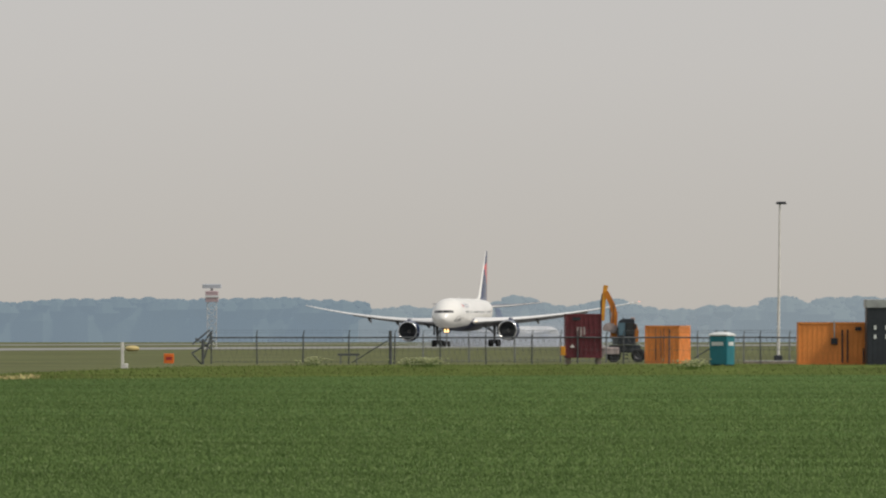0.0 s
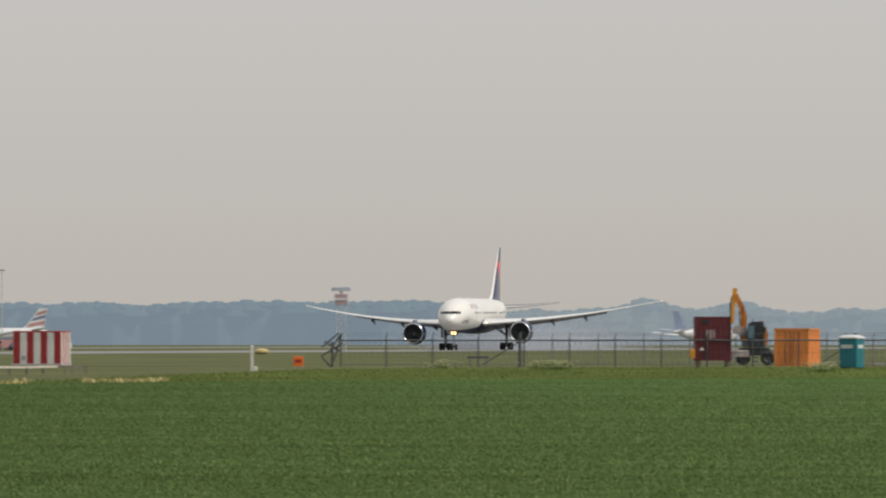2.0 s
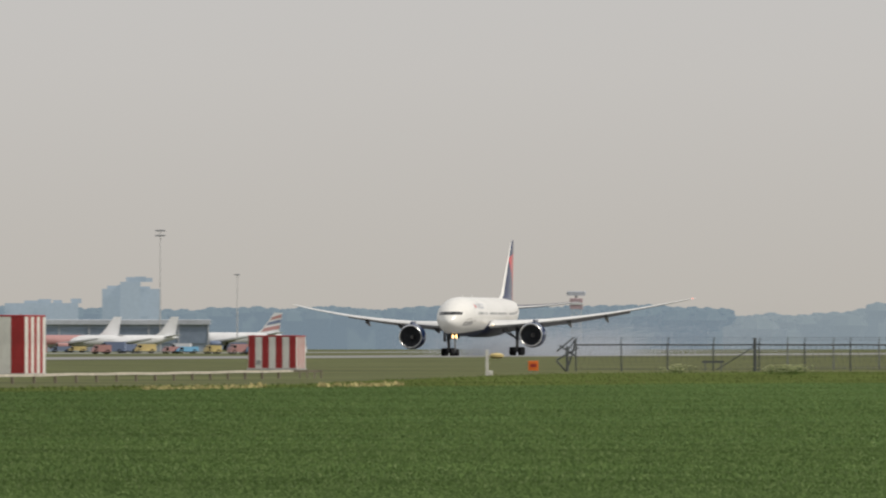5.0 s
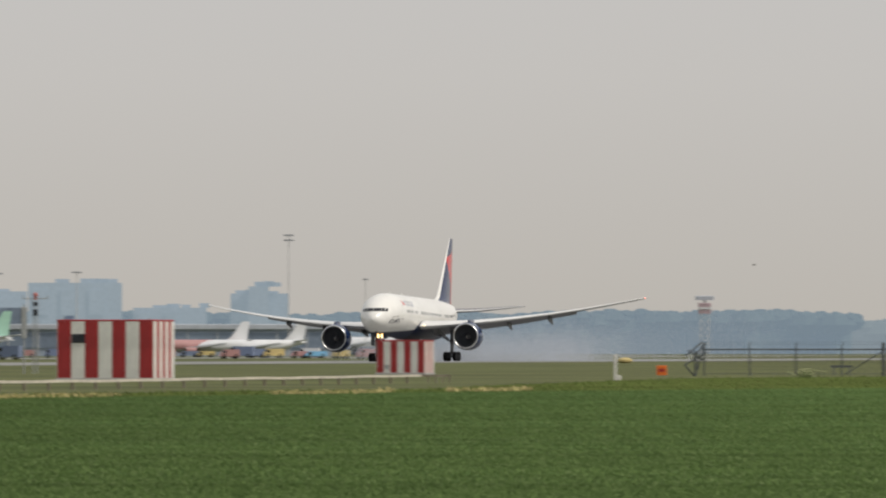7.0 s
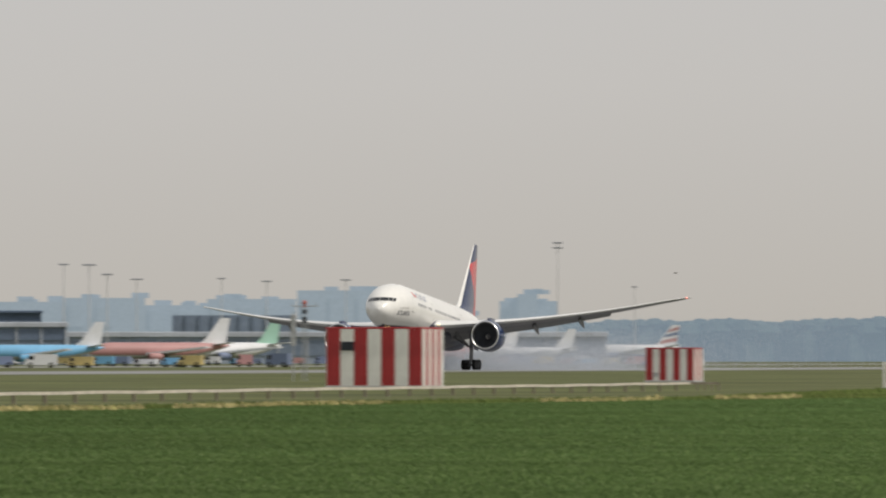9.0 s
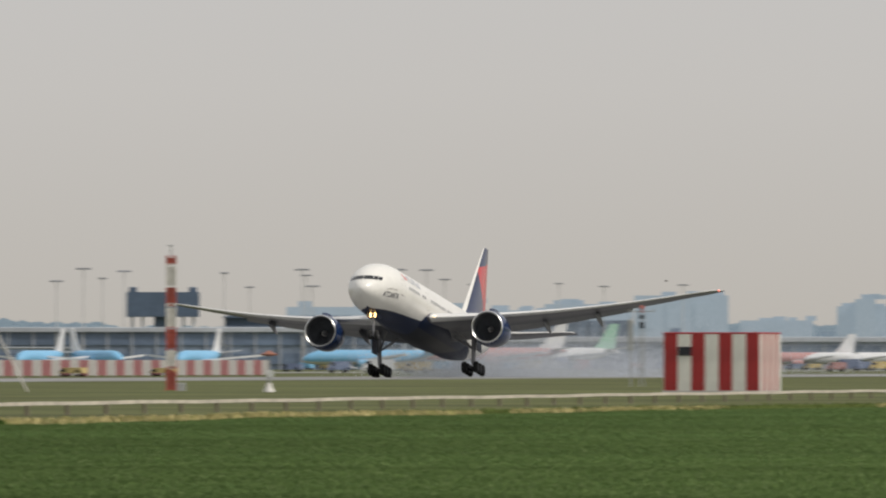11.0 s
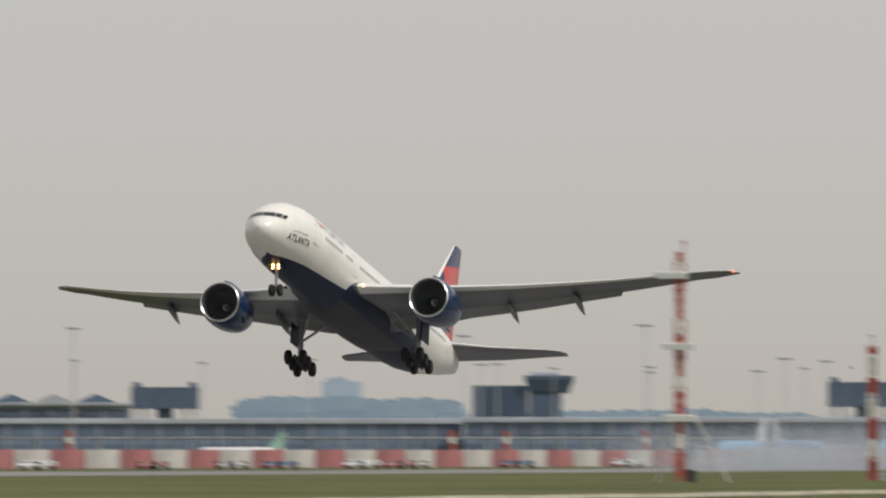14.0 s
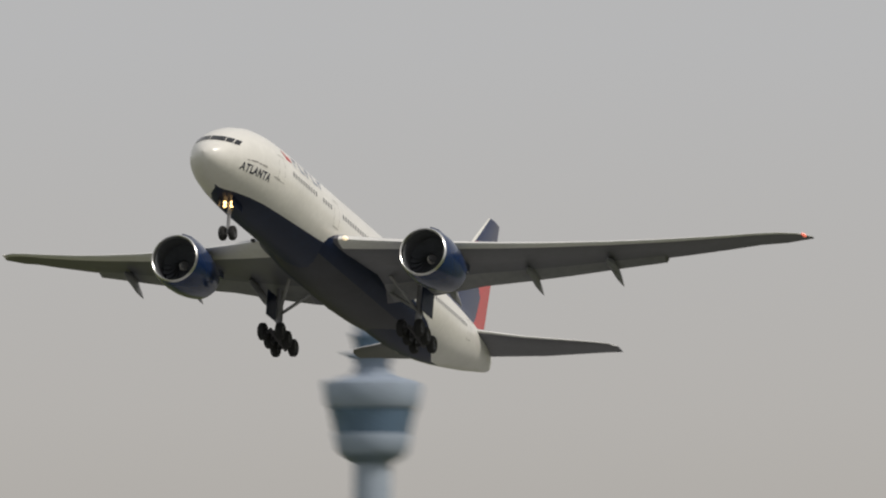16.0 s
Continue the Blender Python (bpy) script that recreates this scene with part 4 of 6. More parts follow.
bench_load()
container(-357, 800, 2.42, 5.6, 2.6, CONTAINER_ORANGE, "bright orange steel container with a lock rod front", -8)
long_box = container(-628, 760, 4.55, 2.44, 2.78, CONTAINER_ORANGE, "long orange steel site container beside a dark cabin", 2, doors=False)
for name, x0, x1, z0, z1, mat in (("meter_box", 2.15, 2.6, 1.35, 1.75, CHARCOAL), ("sign_plate", 3.75, 4.15, 2.25, 2.5, CHARCOAL), ("conduit", 2.34, 2.42, 1.75, 2.9, GALVANISED), ("door_post", 2.85, 2.95, 0.15, 2.3, CHARCOAL), ("door_post", 3.2, 3.28, 0.15, 2.3, CHARCOAL), ("post_stub", 4.25, 4.33, 0.1, 1.1, CHARCOAL)):
    sh = Shape()
    sh.box(x0, x1, -0.1, 0.02, z0, z1, edge=0.01)
    part(name, sh, mat, long_box)


def dark_cabin():
    c = thing("site_cabin", facing(-750, 757, 3), "tall charcoal site cabin with grey roof edge", "cabin")
    sh = Shape()
    sh.box(0, 6, 0, 2.6, 0, 3.75, edge=0.03)
    part("wall", sh, CHARCOAL, c)
    sh = Shape()
    sh.box(-0.08, 6.08, -0.08, 2.68, 3.75, 4.28, edge=0.03)
    part("roof", sh, GALVANISED, c, "pale grey roof edge")
    for x in (0.45, 1.2, 2.6):
        for z in (1.7, 2.3):
            sh = Shape()
            sh.box(x, x + 0.16, -0.02, 0.0, z, z + 0.28)
            part("small_window", sh, PALE_PLASTIC, c)
    sh = Shape()
    for i in range(18):
        sh.box(0.06 + i * 0.33, 0.1 + i * 0.33, -0.018, 0, 0.1, 3.7)
    tagged(part("cladding_rib", sh, CHARCOAL, c), kind="stuff")


dark_cabin()


def loo():
    c = thing("portable_toilet", facing(-487, 735, -24), "teal portable toilet with pale domed roof", "portable toilet")
    sh = Shape()
    sh.box(-0.62, 0.62, 0, 1.2, 0.08, 1.9, edge=0.05)
    part("body", sh, TEAL, c)
    sh = Shape()
    sh.box(-0.5, 0.42, -0.03, 0, 0.15, 1.85, edge=0.02)
    part("door", sh, TEAL, c)
    sh = Shape()
    sh.box(-0.45, 0.36, -0.045, -0.031, 1.28, 1.52)
    part("notice", sh, PALE_PLASTIC, c, "pale door notice")
    sh = Shape()
    sh.box(0.622, 0.636, 0.2, 0.95, 1.28, 1.52)
    part("notice", sh, PALE_PLASTIC, c, "pale side notice")
    sh = Shape()
    rings = []
    for z, k in ((1.9, 0.66), (1.98, 0.66), (2.06, 0.56), (2.13, 0.35), (2.15, 0.1)):
        rings.append([(k * x, 0.6 + k * y, z) for x, y in ((-1, -1), (0, -1.05), (1, -1), (1.03, 0), (1, 1), (0, 1.05), (-1, 1), (-1.03, 0))])
    sh.loft(rings, caps=True)
    part("roof", sh, PALE_PLASTIC, c, "pale translucent roof", smooth=True)
    for x in (-0.5, 0.4):
        sh = Shape()
        sh.box(x, x + 0.12, 0, 1.2, 0, 0.08)
        part("skid", sh, CHARCOAL, c)


loo()

lamp = thing("street_lamp", facing(-593, 850), "tall slender pale lighting column with flat head", "street lamp")
sh = Shape()
sh.tube((0, 0, 0), (0.12, 0, 11.6), 0.12, 0.06, 10)
part("pole", sh, MAST_WHITE, lamp, smooth=True)
sh = Shape()
sh.box(-0.15, 0.6, -0.16, 0.16, 11.55, 11.75, edge=0.05)
part("lamp_head", sh, CHARCOAL, lamp, "flat dark lamp head")
sh = Shape()
sh.box(-0.3, 0.3, -0.3, 0.3, -0.02, 0.5, edge=0.05)
part("foot", sh, CHARCOAL, lamp)


def digger():
    d = thing("excavator", facing(-323, 835, 0), "orange wheeled excavator with raised boom beside a red container", "excavator")
    sh = Shape()
    sh.box(-1.2, 1.1, -1.1, 1.1, 0.7, 1.25, edge=0.06)
    part("undercarriage", sh, CHARCOAL, d)
    sh = Shape()
    sh.box(-1.75, -0.45, -1.3, -1.0, 0.6, 1.1, edge=0.08)
    sh.box(-1.75, -1.55, -1.3, 1.3, 0.35, 1.05, edge=0.05)
    part("blade", sh, DUSTY, d, "pale dusty dozer blade")
    tyre, rim = wheel_shape(0.52, 0.42).mesh("tyre", TYRE, smooth=True), rim_shape(0.52, 0.42).mesh("rim", RIM, smooth=True)
    for x in (-0.85, 0.92):
        for y in (-0.95, 0.95):
            w = part("wheel", tyre, (), d, at_pose=pose(x, y, 0.52))
            part("rim", rim, (), w)
    sh = Shape()
    for k in range(4):
        sh.box(-0.12, 0.16, -1.28, -1.1, 0.25 + k * 0.28, 0.31 + k * 0.28)
    sh.box(-0.14, -0.1, -1.28, -1.1, 0.2, 1.3)
    sh.box(0.14, 0.18, -1.28, -1.1, 0.2, 1.3)
    part("step_ladder", sh, CHARCOAL, d, "dark boarding steps")
    sh = Shape()
    sh.box(-0.95, 0.8, -1.2, 1.2, 1.28, 1.85, edge=0.12)
    part("body", sh, FENCE_STEEL, d, "dusty dark machine body")
    sh = Shape()
    sh.loft([[(x, y, z) for x, z in ((0.5, 1.35), (0.92, 1.5), (0.95, 2.2), (0.8, 2.75), (0.5, 2.85))] for y in (-1.15, -1.1, 1.05, 1.1)], caps=True)
    part("rear_cover", sh, DIGGER_ORANGE, d, "rounded orange rear engine cover")
    sh = Shape()
    sh.box(-0.3, 0.6, -1.2, -0.2, 3.05, 3.14, edge=0.03)
    part("cab_roof", sh, CHARCOAL, d)
    sh = Shape()
    rings = [[(x0, -1.25, z), (x1, -1.25, z), (x1, -0.15, z), (x0, -0.15, z)] for z, x0, x1 in ((1.3, -0.55, 0.6), (2.2, -0.65, 0.68), (2.95, -0.5, 0.66), (3.05, -0.4, 0.6))]
    sh.loft(rings, caps=True)
    part("cab", sh, CHARCOAL, d, "dark glazed operator cab")
    for x0, x1, z0, z1 in ((-0.5, -0.05, 1.95, 2.85), (0.05, 0.58, 1.95, 2.85)):
        sh = Shape()
        sh.box(x0, x1, -1.3, -1.27, z0, z1, edge=0.01)
        part("cab_window", sh, CAB_GLASS if x0 < 0 else COCKPIT, d)
    sh = Shape()
    sh.box(0.35, 0.68, -0.9, -0.5, 3.02, 3.25, edge=0.06)
    part("beacon", sh, DUSTY, d, "pale pinkish roof lamp")
    sh = Shape()
    sh.tube((-0.15, -1.0, 3.1), (-0.15, -1.0, 3.35), 0.02, seg=5)
    part("aerial", sh, CHARCOAL, d)
    sh = Shape()
    sh.box(0.68, 0.8, -1.35, -1.2, 2.4, 2.75, edge=0.03)
    part("mirror", sh, CHARCOAL, d)

    def beam(name, pts, w, h0, h1, mat, label=""):
        s = Shape()
        rings = []
        for i, (x, z) in enumerate(pts):
            t = i / (len(pts) - 1)
            h = h0 + (h1 - h0) * t
            dx, dz = (pts[min(i + 1, len(pts) - 1)][0] - pts[max(i - 1, 0)][0], pts[min(i + 1, len(pts) - 1)][1] - pts[max(i - 1, 0)][1])
            n = math.hypot(dx, dz)
            ox, oz = -dz / n * h / 2, dx / n * h / 2
            rings.append([(x + ox, -w, z + oz), (x + ox, w, z + oz), (x - ox, w, z - oz), (x - ox, -w, z - oz)])
        s.loft(rings, caps=True)
        part(name, s, mat, d, label)
    beam("boom", [(-0.85, 1.8), (-0.85, 2.7), (-0.78, 3.5), (-0.98, 4.2), (-1.3, 4.85), (-1.42, 5.1)], 0.2, 0.5, 0.34, DIGGER_ORANGE, "orange bent boom")
    beam("stick", [(-1.42, 5.55), (-1.52, 4.9), (-1.58, 4.0), (-1.62, 3.0)], 0.16, 0.34, 0.2, YELLOW_STEEL, "yellow-orange stick hanging down")
    beam("boom_cylinder", [(-1.05, 2.3), (-1.12, 3.9)], 0.08, 0.14, 0.12, STEEL)
    beam("stick_cylinder", [(-1.6, 4.95), (-1.72, 4.3), (-1.7, 3.4)], 0.12, 0.22, 0.2, CHARCOAL)
    for y in (-0.26, 0.26):
        sh = Shape()
        sh.tube((-0.86, y, 4.25), (-0.92, y * 1.05, 2.2), 0.03, seg=5)
        part("hose", sh, CHARCOAL, d)
    sh = Shape()
    rings = []
    for i in range(8):
        a = radians(-60 + 38 * i)
        rings.append([(-1.15 + 0.52 * math.cos(a), y, 2.45 + 0.42 * math.sin(a)) for y in (-0.55, 0.55)] + [(-1.15 + 0.45 * math.cos(a), y, 2.45 + 0.35 * math.sin(a)) for y in (0.55, -0.55)])
    sh.loft(rings, caps=True)
    for y in (-0.55, 0.5):
        sh.loft([[(-1.15 + 0.46 * math.cos(a), y + e, 2.45 + 0.36 * math.sin(a)) for a in [radians(-60 + 38 * i) for i in range(8)]] for e in (0, 0.05)], caps=True)
    part("bucket", sh, DUSTY, d, "worn dusty bucket")

digger()

for b, r, w in ((167, 790, 1.5),):
    pallet = thing("low_barrier", facing(b, r), "low dark trestle standing in the grass behind the fence", "trestle")
    sh = Shape()
    sh.box(-w / 2, w / 2, -0.06, 0.06, 0.55, 0.7)
    part("bar", sh, FENCE_STEEL, pallet)
    for x in (-w / 2 + 0.2, w / 2 - 0.2):
        sh = Shape()
        sh.tube((x, -0.3, 0), (x, 0, 0.65), 0.04, seg=5)
        sh.tube((x, 0.3, 0), (x, 0, 0.65), 0.04, seg=5)
        part("leg", sh, FENCE_STEEL, pallet)


slab = thing("timber_stack", facing(-580, 800), "low stack of pale sawn boards lying in the grass", "boards")
for k in range(4):
    sh = Shape()
    sh.box(-1.9 + 0.1 * k, 1.7 - 0.15 * k, -0.45 + 0.22 * k, -0.26 + 0.22 * k, 0.0, 0.16 + 0.03 * (k % 2), edge=0.01)
    part("board", sh, PALE_PLASTIC if k == 1 else TIMBER, slab)


# ---- beyond the runway ----
def blast_fence(label, b0, b1, dist, panel, height, reds):
    f = thing("striped_barrier", pose(0, 0, 0), label, "barrier")
    sh = Shape()
    sh.box(0.02, panel - 0.02, -0.05, 0.05, 0.12, height, edge=0.02)
    sh.box(0.1, 0.25, -0.05, 0.3, 0, 0.14)
    sh.box(panel - 0.25, panel - 0.1, -0.05, 0.3, 0, 0.14)
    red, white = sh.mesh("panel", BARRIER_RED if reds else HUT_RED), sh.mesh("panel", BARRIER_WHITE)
    s0, s1 = dist / math.tan(b1 * UNIT + AXIS), dist / math.tan(b0 * UNIT + AXIS)
    n = min(300, int((s1 - s0) / (panel * 1.0)))
    for i in range(n):
        s = s0 + i * panel
        m = beside(s, dist, turn=0)
        part("panel", red if i % 2 else white, (), f, at_pose=m @ pose(0, 0, 0, 0, 0, 90))
    return f


blast_fence("long low barrier of narrow red and white panels beyond the runway", 2250, 2740, 385, 4.3, 2.05, True)
blast_fence("long low barrier of wide red and white panels beyond the runway", 2745, 4644, 385, 11.0, 2.05, True)


def box_building(name, b_right, b_left, r, depth, z0, z1, mats, label, category, rows=0, roof=0.0, cols=0, turn=0.0):
    """A far building between two bearings: walls, a roof band and rows of glazing set back from the panels."""
    w = (b_left - b_right) * UNIT * r
    t = thing(name, facing((b_left + b_right) / 2, r, turn), label, category)
    wall, roof_m, glass = mats
    sh = Shape()
    sh.box(-w / 2, w / 2, 0.4, depth, z0, z1 - roof)
    part("wall", sh, wall, t)
    if roof:
        sh = Shape()
        sh.box(-w / 2 - 0.6, w / 2 + 0.6, -0.6, depth, z1 - roof, z1, edge=0.15)
        part("roof", sh, roof_m, t)
    if rows:
        hh = (z1 - roof - z0) / rows
        for k in range(rows):
            sh = Shape()
            sh.box(-w / 2 + 0.3, w / 2 - 0.3, 0.1, 0.5, z0 + k * hh + hh * 0.3, z0 + k * hh + hh * 0.86)
            part("window_band", sh, glass, t)
    if cols:
        sh = Shape()
        sh.box(-0.2, 0.2, -0.1, 0.5, z0, z1 - roof)
        fin = sh.mesh("pier", roof_m)
        for k in range(cols + 1):
            part("pier", fin, (), t, at_pose=pose(-w / 2 + w * k / cols, 0, 0))
    return t


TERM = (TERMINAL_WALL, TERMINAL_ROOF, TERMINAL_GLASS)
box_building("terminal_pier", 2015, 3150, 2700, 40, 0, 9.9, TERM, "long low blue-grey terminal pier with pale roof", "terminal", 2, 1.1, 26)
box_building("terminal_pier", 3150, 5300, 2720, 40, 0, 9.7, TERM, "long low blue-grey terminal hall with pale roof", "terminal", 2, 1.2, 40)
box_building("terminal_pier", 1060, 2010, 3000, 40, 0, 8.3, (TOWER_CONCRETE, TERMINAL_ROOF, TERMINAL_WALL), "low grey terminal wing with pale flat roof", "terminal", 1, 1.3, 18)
canopy = box_building("canopy", 2600, 4300, 2640, 14, 4.75, 5.2, (TERMINAL_ROOF, TERMINAL_ROOF, TERMINAL_ROOF), "pale flat canopy on slim posts along the terminal front", "canopy", 0, 0.25)
sh = Shape()
sh.box(-0.18, 0.18, 0.9, 1.26, 0, 4.75, edge=0.04)
canopy_post = sh.mesh("post", MAST_POLE)
for k in range(28):
    part("post", canopy_post, (), canopy, at_pose=pose(-108 + 8 * k, 0, 0))
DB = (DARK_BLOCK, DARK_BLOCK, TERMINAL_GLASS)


def stilt_block(b0, b1, r, z0, z1, label):
    """A dark windowless block on a stem, with a plant box at each end of its roof."""
    t = box_building("plant_building", b0, b1, r, 18, z0, z1, DB, label, "building")
    w = (b1 - b0) * UNIT * r
    for x in (-w * 0.41, w * 0.41):
        sh = Shape()
        sh.box(x - 1.0, x + 1.0, 1, 6, z1, z1 + 1.3, edge=0.15)
        part("roof_box", sh, DARK_BLOCK, t)
    sh = Shape()
    sh.box(-w * 0.12, w * 0.12, 2, 14, 0, z0)
    part("stem", sh, DARK_BLOCK, t)
    for x in (-w * 0.42, -w * 0.28, w * 0.28, w * 0.42):
        sh = Shape()
        sh.box(x - 0.35, x + 0.35, 2, 4, 0, z0)
        part("column", sh, OFFICE_PALE, t)
    return t


stilt_block(2376, 2505, 3000, 13.5, 19.9, "dark slate-blue plant block raised on pale columns")
stilt_block(3618, 3738, 3000, 13.0, 18.6, "second dark slate-blue plant block on columns")
t = box_building("plant_building", 3037, 3132, 3000, 16, 6, 19.0, DB, "dark slate-blue block beside a flared lookout", "building", 0, 0, 5)
lookout = thing("apron_tower", facing(2998, 3000), "low dark apron tower with flared pale-topped cab", "tower")
sh = Shape()
sh.box(-5.2, 3.2, 0, 9, 0, 17.5, edge=0.2)
part("stem", sh, DARK_BLOCK, lookout)
sh = Shape()
rings = [[(-k, 0 - e, z), (k, 0 - e, z), (k, 9 + e, z), (-k, 9 + e, z)] for z, k, e in ((17.0, 4.6, 0), (17.4, 5.2, 0.4), (20.6, 6.4, 1.4), (21.6, 6.4, 1.4))]
sh.loft(rings, caps=True)
part("cab", sh, DARK_BLOCK, lookout, "outward-leaning dark cab")
sh = Shape()
sh.box(-4.6, 2.4, 2, 7, 21.6, 22.6, edge=0.2)
part("roof_box", sh, OFFICE_PALE, lookout)


def backdrop_block(b0, b1, r, z1, seed):
    """Blocks on the skyline, their haze put in as glow."""
    rnd = random.Random(seed)
    sh = Shape()
    w = (b1 - b0) * UNIT * r / 2
    sh.box(-w, w, 0, 25, 0, z1)
    for k in range(4):
        x = rnd.uniform(-w * 0.85, w * 0.8)
        sh.box(x, x + rnd.uniform(3, 7), 4, 12, z1, z1 + rnd.uniform(0.8, 2.2))
    for k in range(int(w / 5)):
        x = -w + 1.5 + k * 10
        sh.box(x, x + 5.5, -0.6, 0, z1 * 0.55, z1 * 0.9)
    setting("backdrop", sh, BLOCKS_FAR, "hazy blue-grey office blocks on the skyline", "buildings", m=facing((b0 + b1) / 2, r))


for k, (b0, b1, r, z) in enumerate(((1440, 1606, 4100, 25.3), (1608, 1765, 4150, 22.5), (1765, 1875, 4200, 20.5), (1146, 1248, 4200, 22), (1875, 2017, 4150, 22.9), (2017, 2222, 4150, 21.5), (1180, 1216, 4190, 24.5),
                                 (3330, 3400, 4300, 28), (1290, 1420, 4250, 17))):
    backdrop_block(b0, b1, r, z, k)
box_building("hangar", 1613, 1826, 3400, 30, 0, 14.0, (TERMINAL_WALL, TERMINAL_WALL, TERMINAL_GLASS), "long slate-blue hangar with flat roof", "hangar", 0, 0, 9)
box_building("hangar", 2060, 2330, 2850, 20, 0, 13.2, DB, "low dark flat-roofed service block above the terminal", "building", 1, 0.6, 10)
box_building("hangar", 3740, 4020, 2900, 20, 0, 14.2, (OFFICE_PALE, TERMINAL_ROOF, TERMINAL_GLASS), "pale hall with broken roofline above the terminal", "building", 2, 0.8, 6)
box_building("hangar", 4780, 4945, 3000, 18, 28, 32.5, TERM, "slate-blue penthouse storey on a pale block", "building", 0, 0, 4)
box_building("office_block", 4690, 5060, 3010, 20, 0, 28, (OFFICE_PALE, OFFICE_PALE, TERMINAL_GLASS), "pale office block with dark window bands", "building", 7, 0.6, 0)

box_building("plant_building", 4368, 4543, 2760, 16, 0, 19.4, DB, "dark slate-blue plant building with stepped roof", "building", 0, 0.5, 4)
box_building("plant_building", 4543, 4700, 2765, 14, 0, 16.3, DB, "low dark slate-blue wing of a plant building", "building", 0, 0.4, 0)
box_building("plant_building", 4306, 4366, 2765, 14, 0, 17.2, DB, "narrow dark slate-blue plant room", "building", 0, 0.4, 0)
box_building("terminal_pier", 4306, 4640, 2690, 12, 0, 12.4, (CREAM_WALL, TERMINAL_ROOF, CREAM_WALL), "cream-walled hall with pale roof edge", "terminal", 0, 0.7, 0)
box_building("terminal_pier", 4010, 4304, 2690, 12, 0, 12.4, (TOWER_PALE, TERMINAL_ROOF, TOWER_PALE), "grey-walled hall with pale roof edge", "terminal", 0, 0.7, 0)
for k, (b, w, h) in enumerate(((4398, 9, 1.2), (4450, 5, 0.9), (4512, 6, 1.4), (4590, 8, 1.0), (4330, 4, 0.8))):
    unit = thing("roof_unit", facing(b, 2766, z=(19.4, 19.4, 19.4, 16.3, 17.2)[k]), "dark roof plant unit on a slate-blue block", "roof plant", "roof plant units")
    sh = Shape()
    sh.box(-w / 2, w / 2, 3, 8, 0, h, edge=0.15)
    part("casing", sh, DARK_BLOCK, unit)
    sh = Shape()
    for q in range(3):
        sh.box(-w * 0.4 + q * w * 0.3, -w * 0.2 + q * w * 0.3, 2.9, 3.0, h * 0.2, h * 0.8)
    part("louvre", sh, TERMINAL_WALL, unit)

# sawtooth skylights over the pale hall
for k in range(3):
    b = 3800 + k * 75
    sky_l = thing("skylight", facing(b, 2890), "pale pitched roof light with greenish glass", "skylight")
    sh = Shape()
    sh.add([(-5, 0, 14.2), (5, 0, 14.2), (5, 8, 14.2), (-5, 8, 14.2), (0, 0, 16.3), (0, 8, 16.3)], [(0, 1, 4), (1, 2, 5, 4), (2, 3, 5), (3, 0, 4, 5), (3, 2, 1, 0)])
    part("glazing", sh, TERMINAL_ROOF if k == 1 else TOWER_GLASS, sky_l)


def old_tower():
    t = thing("office_building", facing(4189, 2600), "pale office building with dark window bands and dark stair end", "building")
    sh = Shape()
    sh.box(-15.5, 6.6, 0.4, 16, 0, 28.6, edge=0.2)
    part("wall", sh, OFFICE_PALE, t)
    for k in range(8):
        sh = Shape()
        sh.box(-15.2, 6.4, 0.0, 0.5, 2.2 + k * 3.45, 3.5 + k * 3.45)
        part("window_band", sh, TERMINAL_GLASS, t)
    sh = Shape()
    sh.box(6.7, 13.6, -0.6, 16, 0, 29.2, edge=0.2)
    part("stair_tower", sh, DARK_BLOCK, t, "dark stair end wall")
    for k in range(8):
        sh = Shape()
        sh.box(13.7, 15.0, 2, 10, 3.0 + k * 3.4, 4.6 + k * 3.4)
        part("balcony", sh, OFFICE_PALE, t)
    c = thing("control_tower", facing(4107, 2604, z=28.6), "squat control tower with blue-grey glass cab on an office roof", "tower")
    sh = Shape()
    sh.box(-8.6, 9.8, -1, 12, 1.2, 3.4, edge=0.2)
    part("gallery", sh, DARK_BLOCK, c, "dark projecting gallery")
    sh = Shape()
    sh.box(-6.5, 4.5, 0, 11, 0, 1.2)
    part("base", sh, OFFICE_PALE, c)
    sh = Shape()
    sh.spin((-1.4, 5, 3.4), (0, 0, 1), ((0, 4.4), (1.2, 4.2), (1.2, 3.6), (2.6, 3.6), (2.9, 5.0), (3.4, 5.2)), 12)
    part("stem", sh, OFFICE_PALE, c)
    sh = Shape()
    sh.spin((-1.4, 5, 6.8), (0, 0, 1), ((0, 3.9), (4.2, 5.4), (4.3, 0)), 12)
    part("cab_glazing", sh, TOWER_GLASS, c, "leaning blue-grey cab glazing")
    sh = Shape()
    sh.spin((-1.4, 5, 11.1), (0, 0, 1), ((0, 5.5), (0.5, 5.6), (1.0, 4.4), (1.1, 0)), 12)
    part("roof", sh, DARK_BLOCK, c)
    sh = Shape()
    sh.tube((-4.6, 5, 3.4), (-4.6, 5, 6.5), 0.6)
    part("vent", sh, OFFICE_PALE, c)


old_tower()


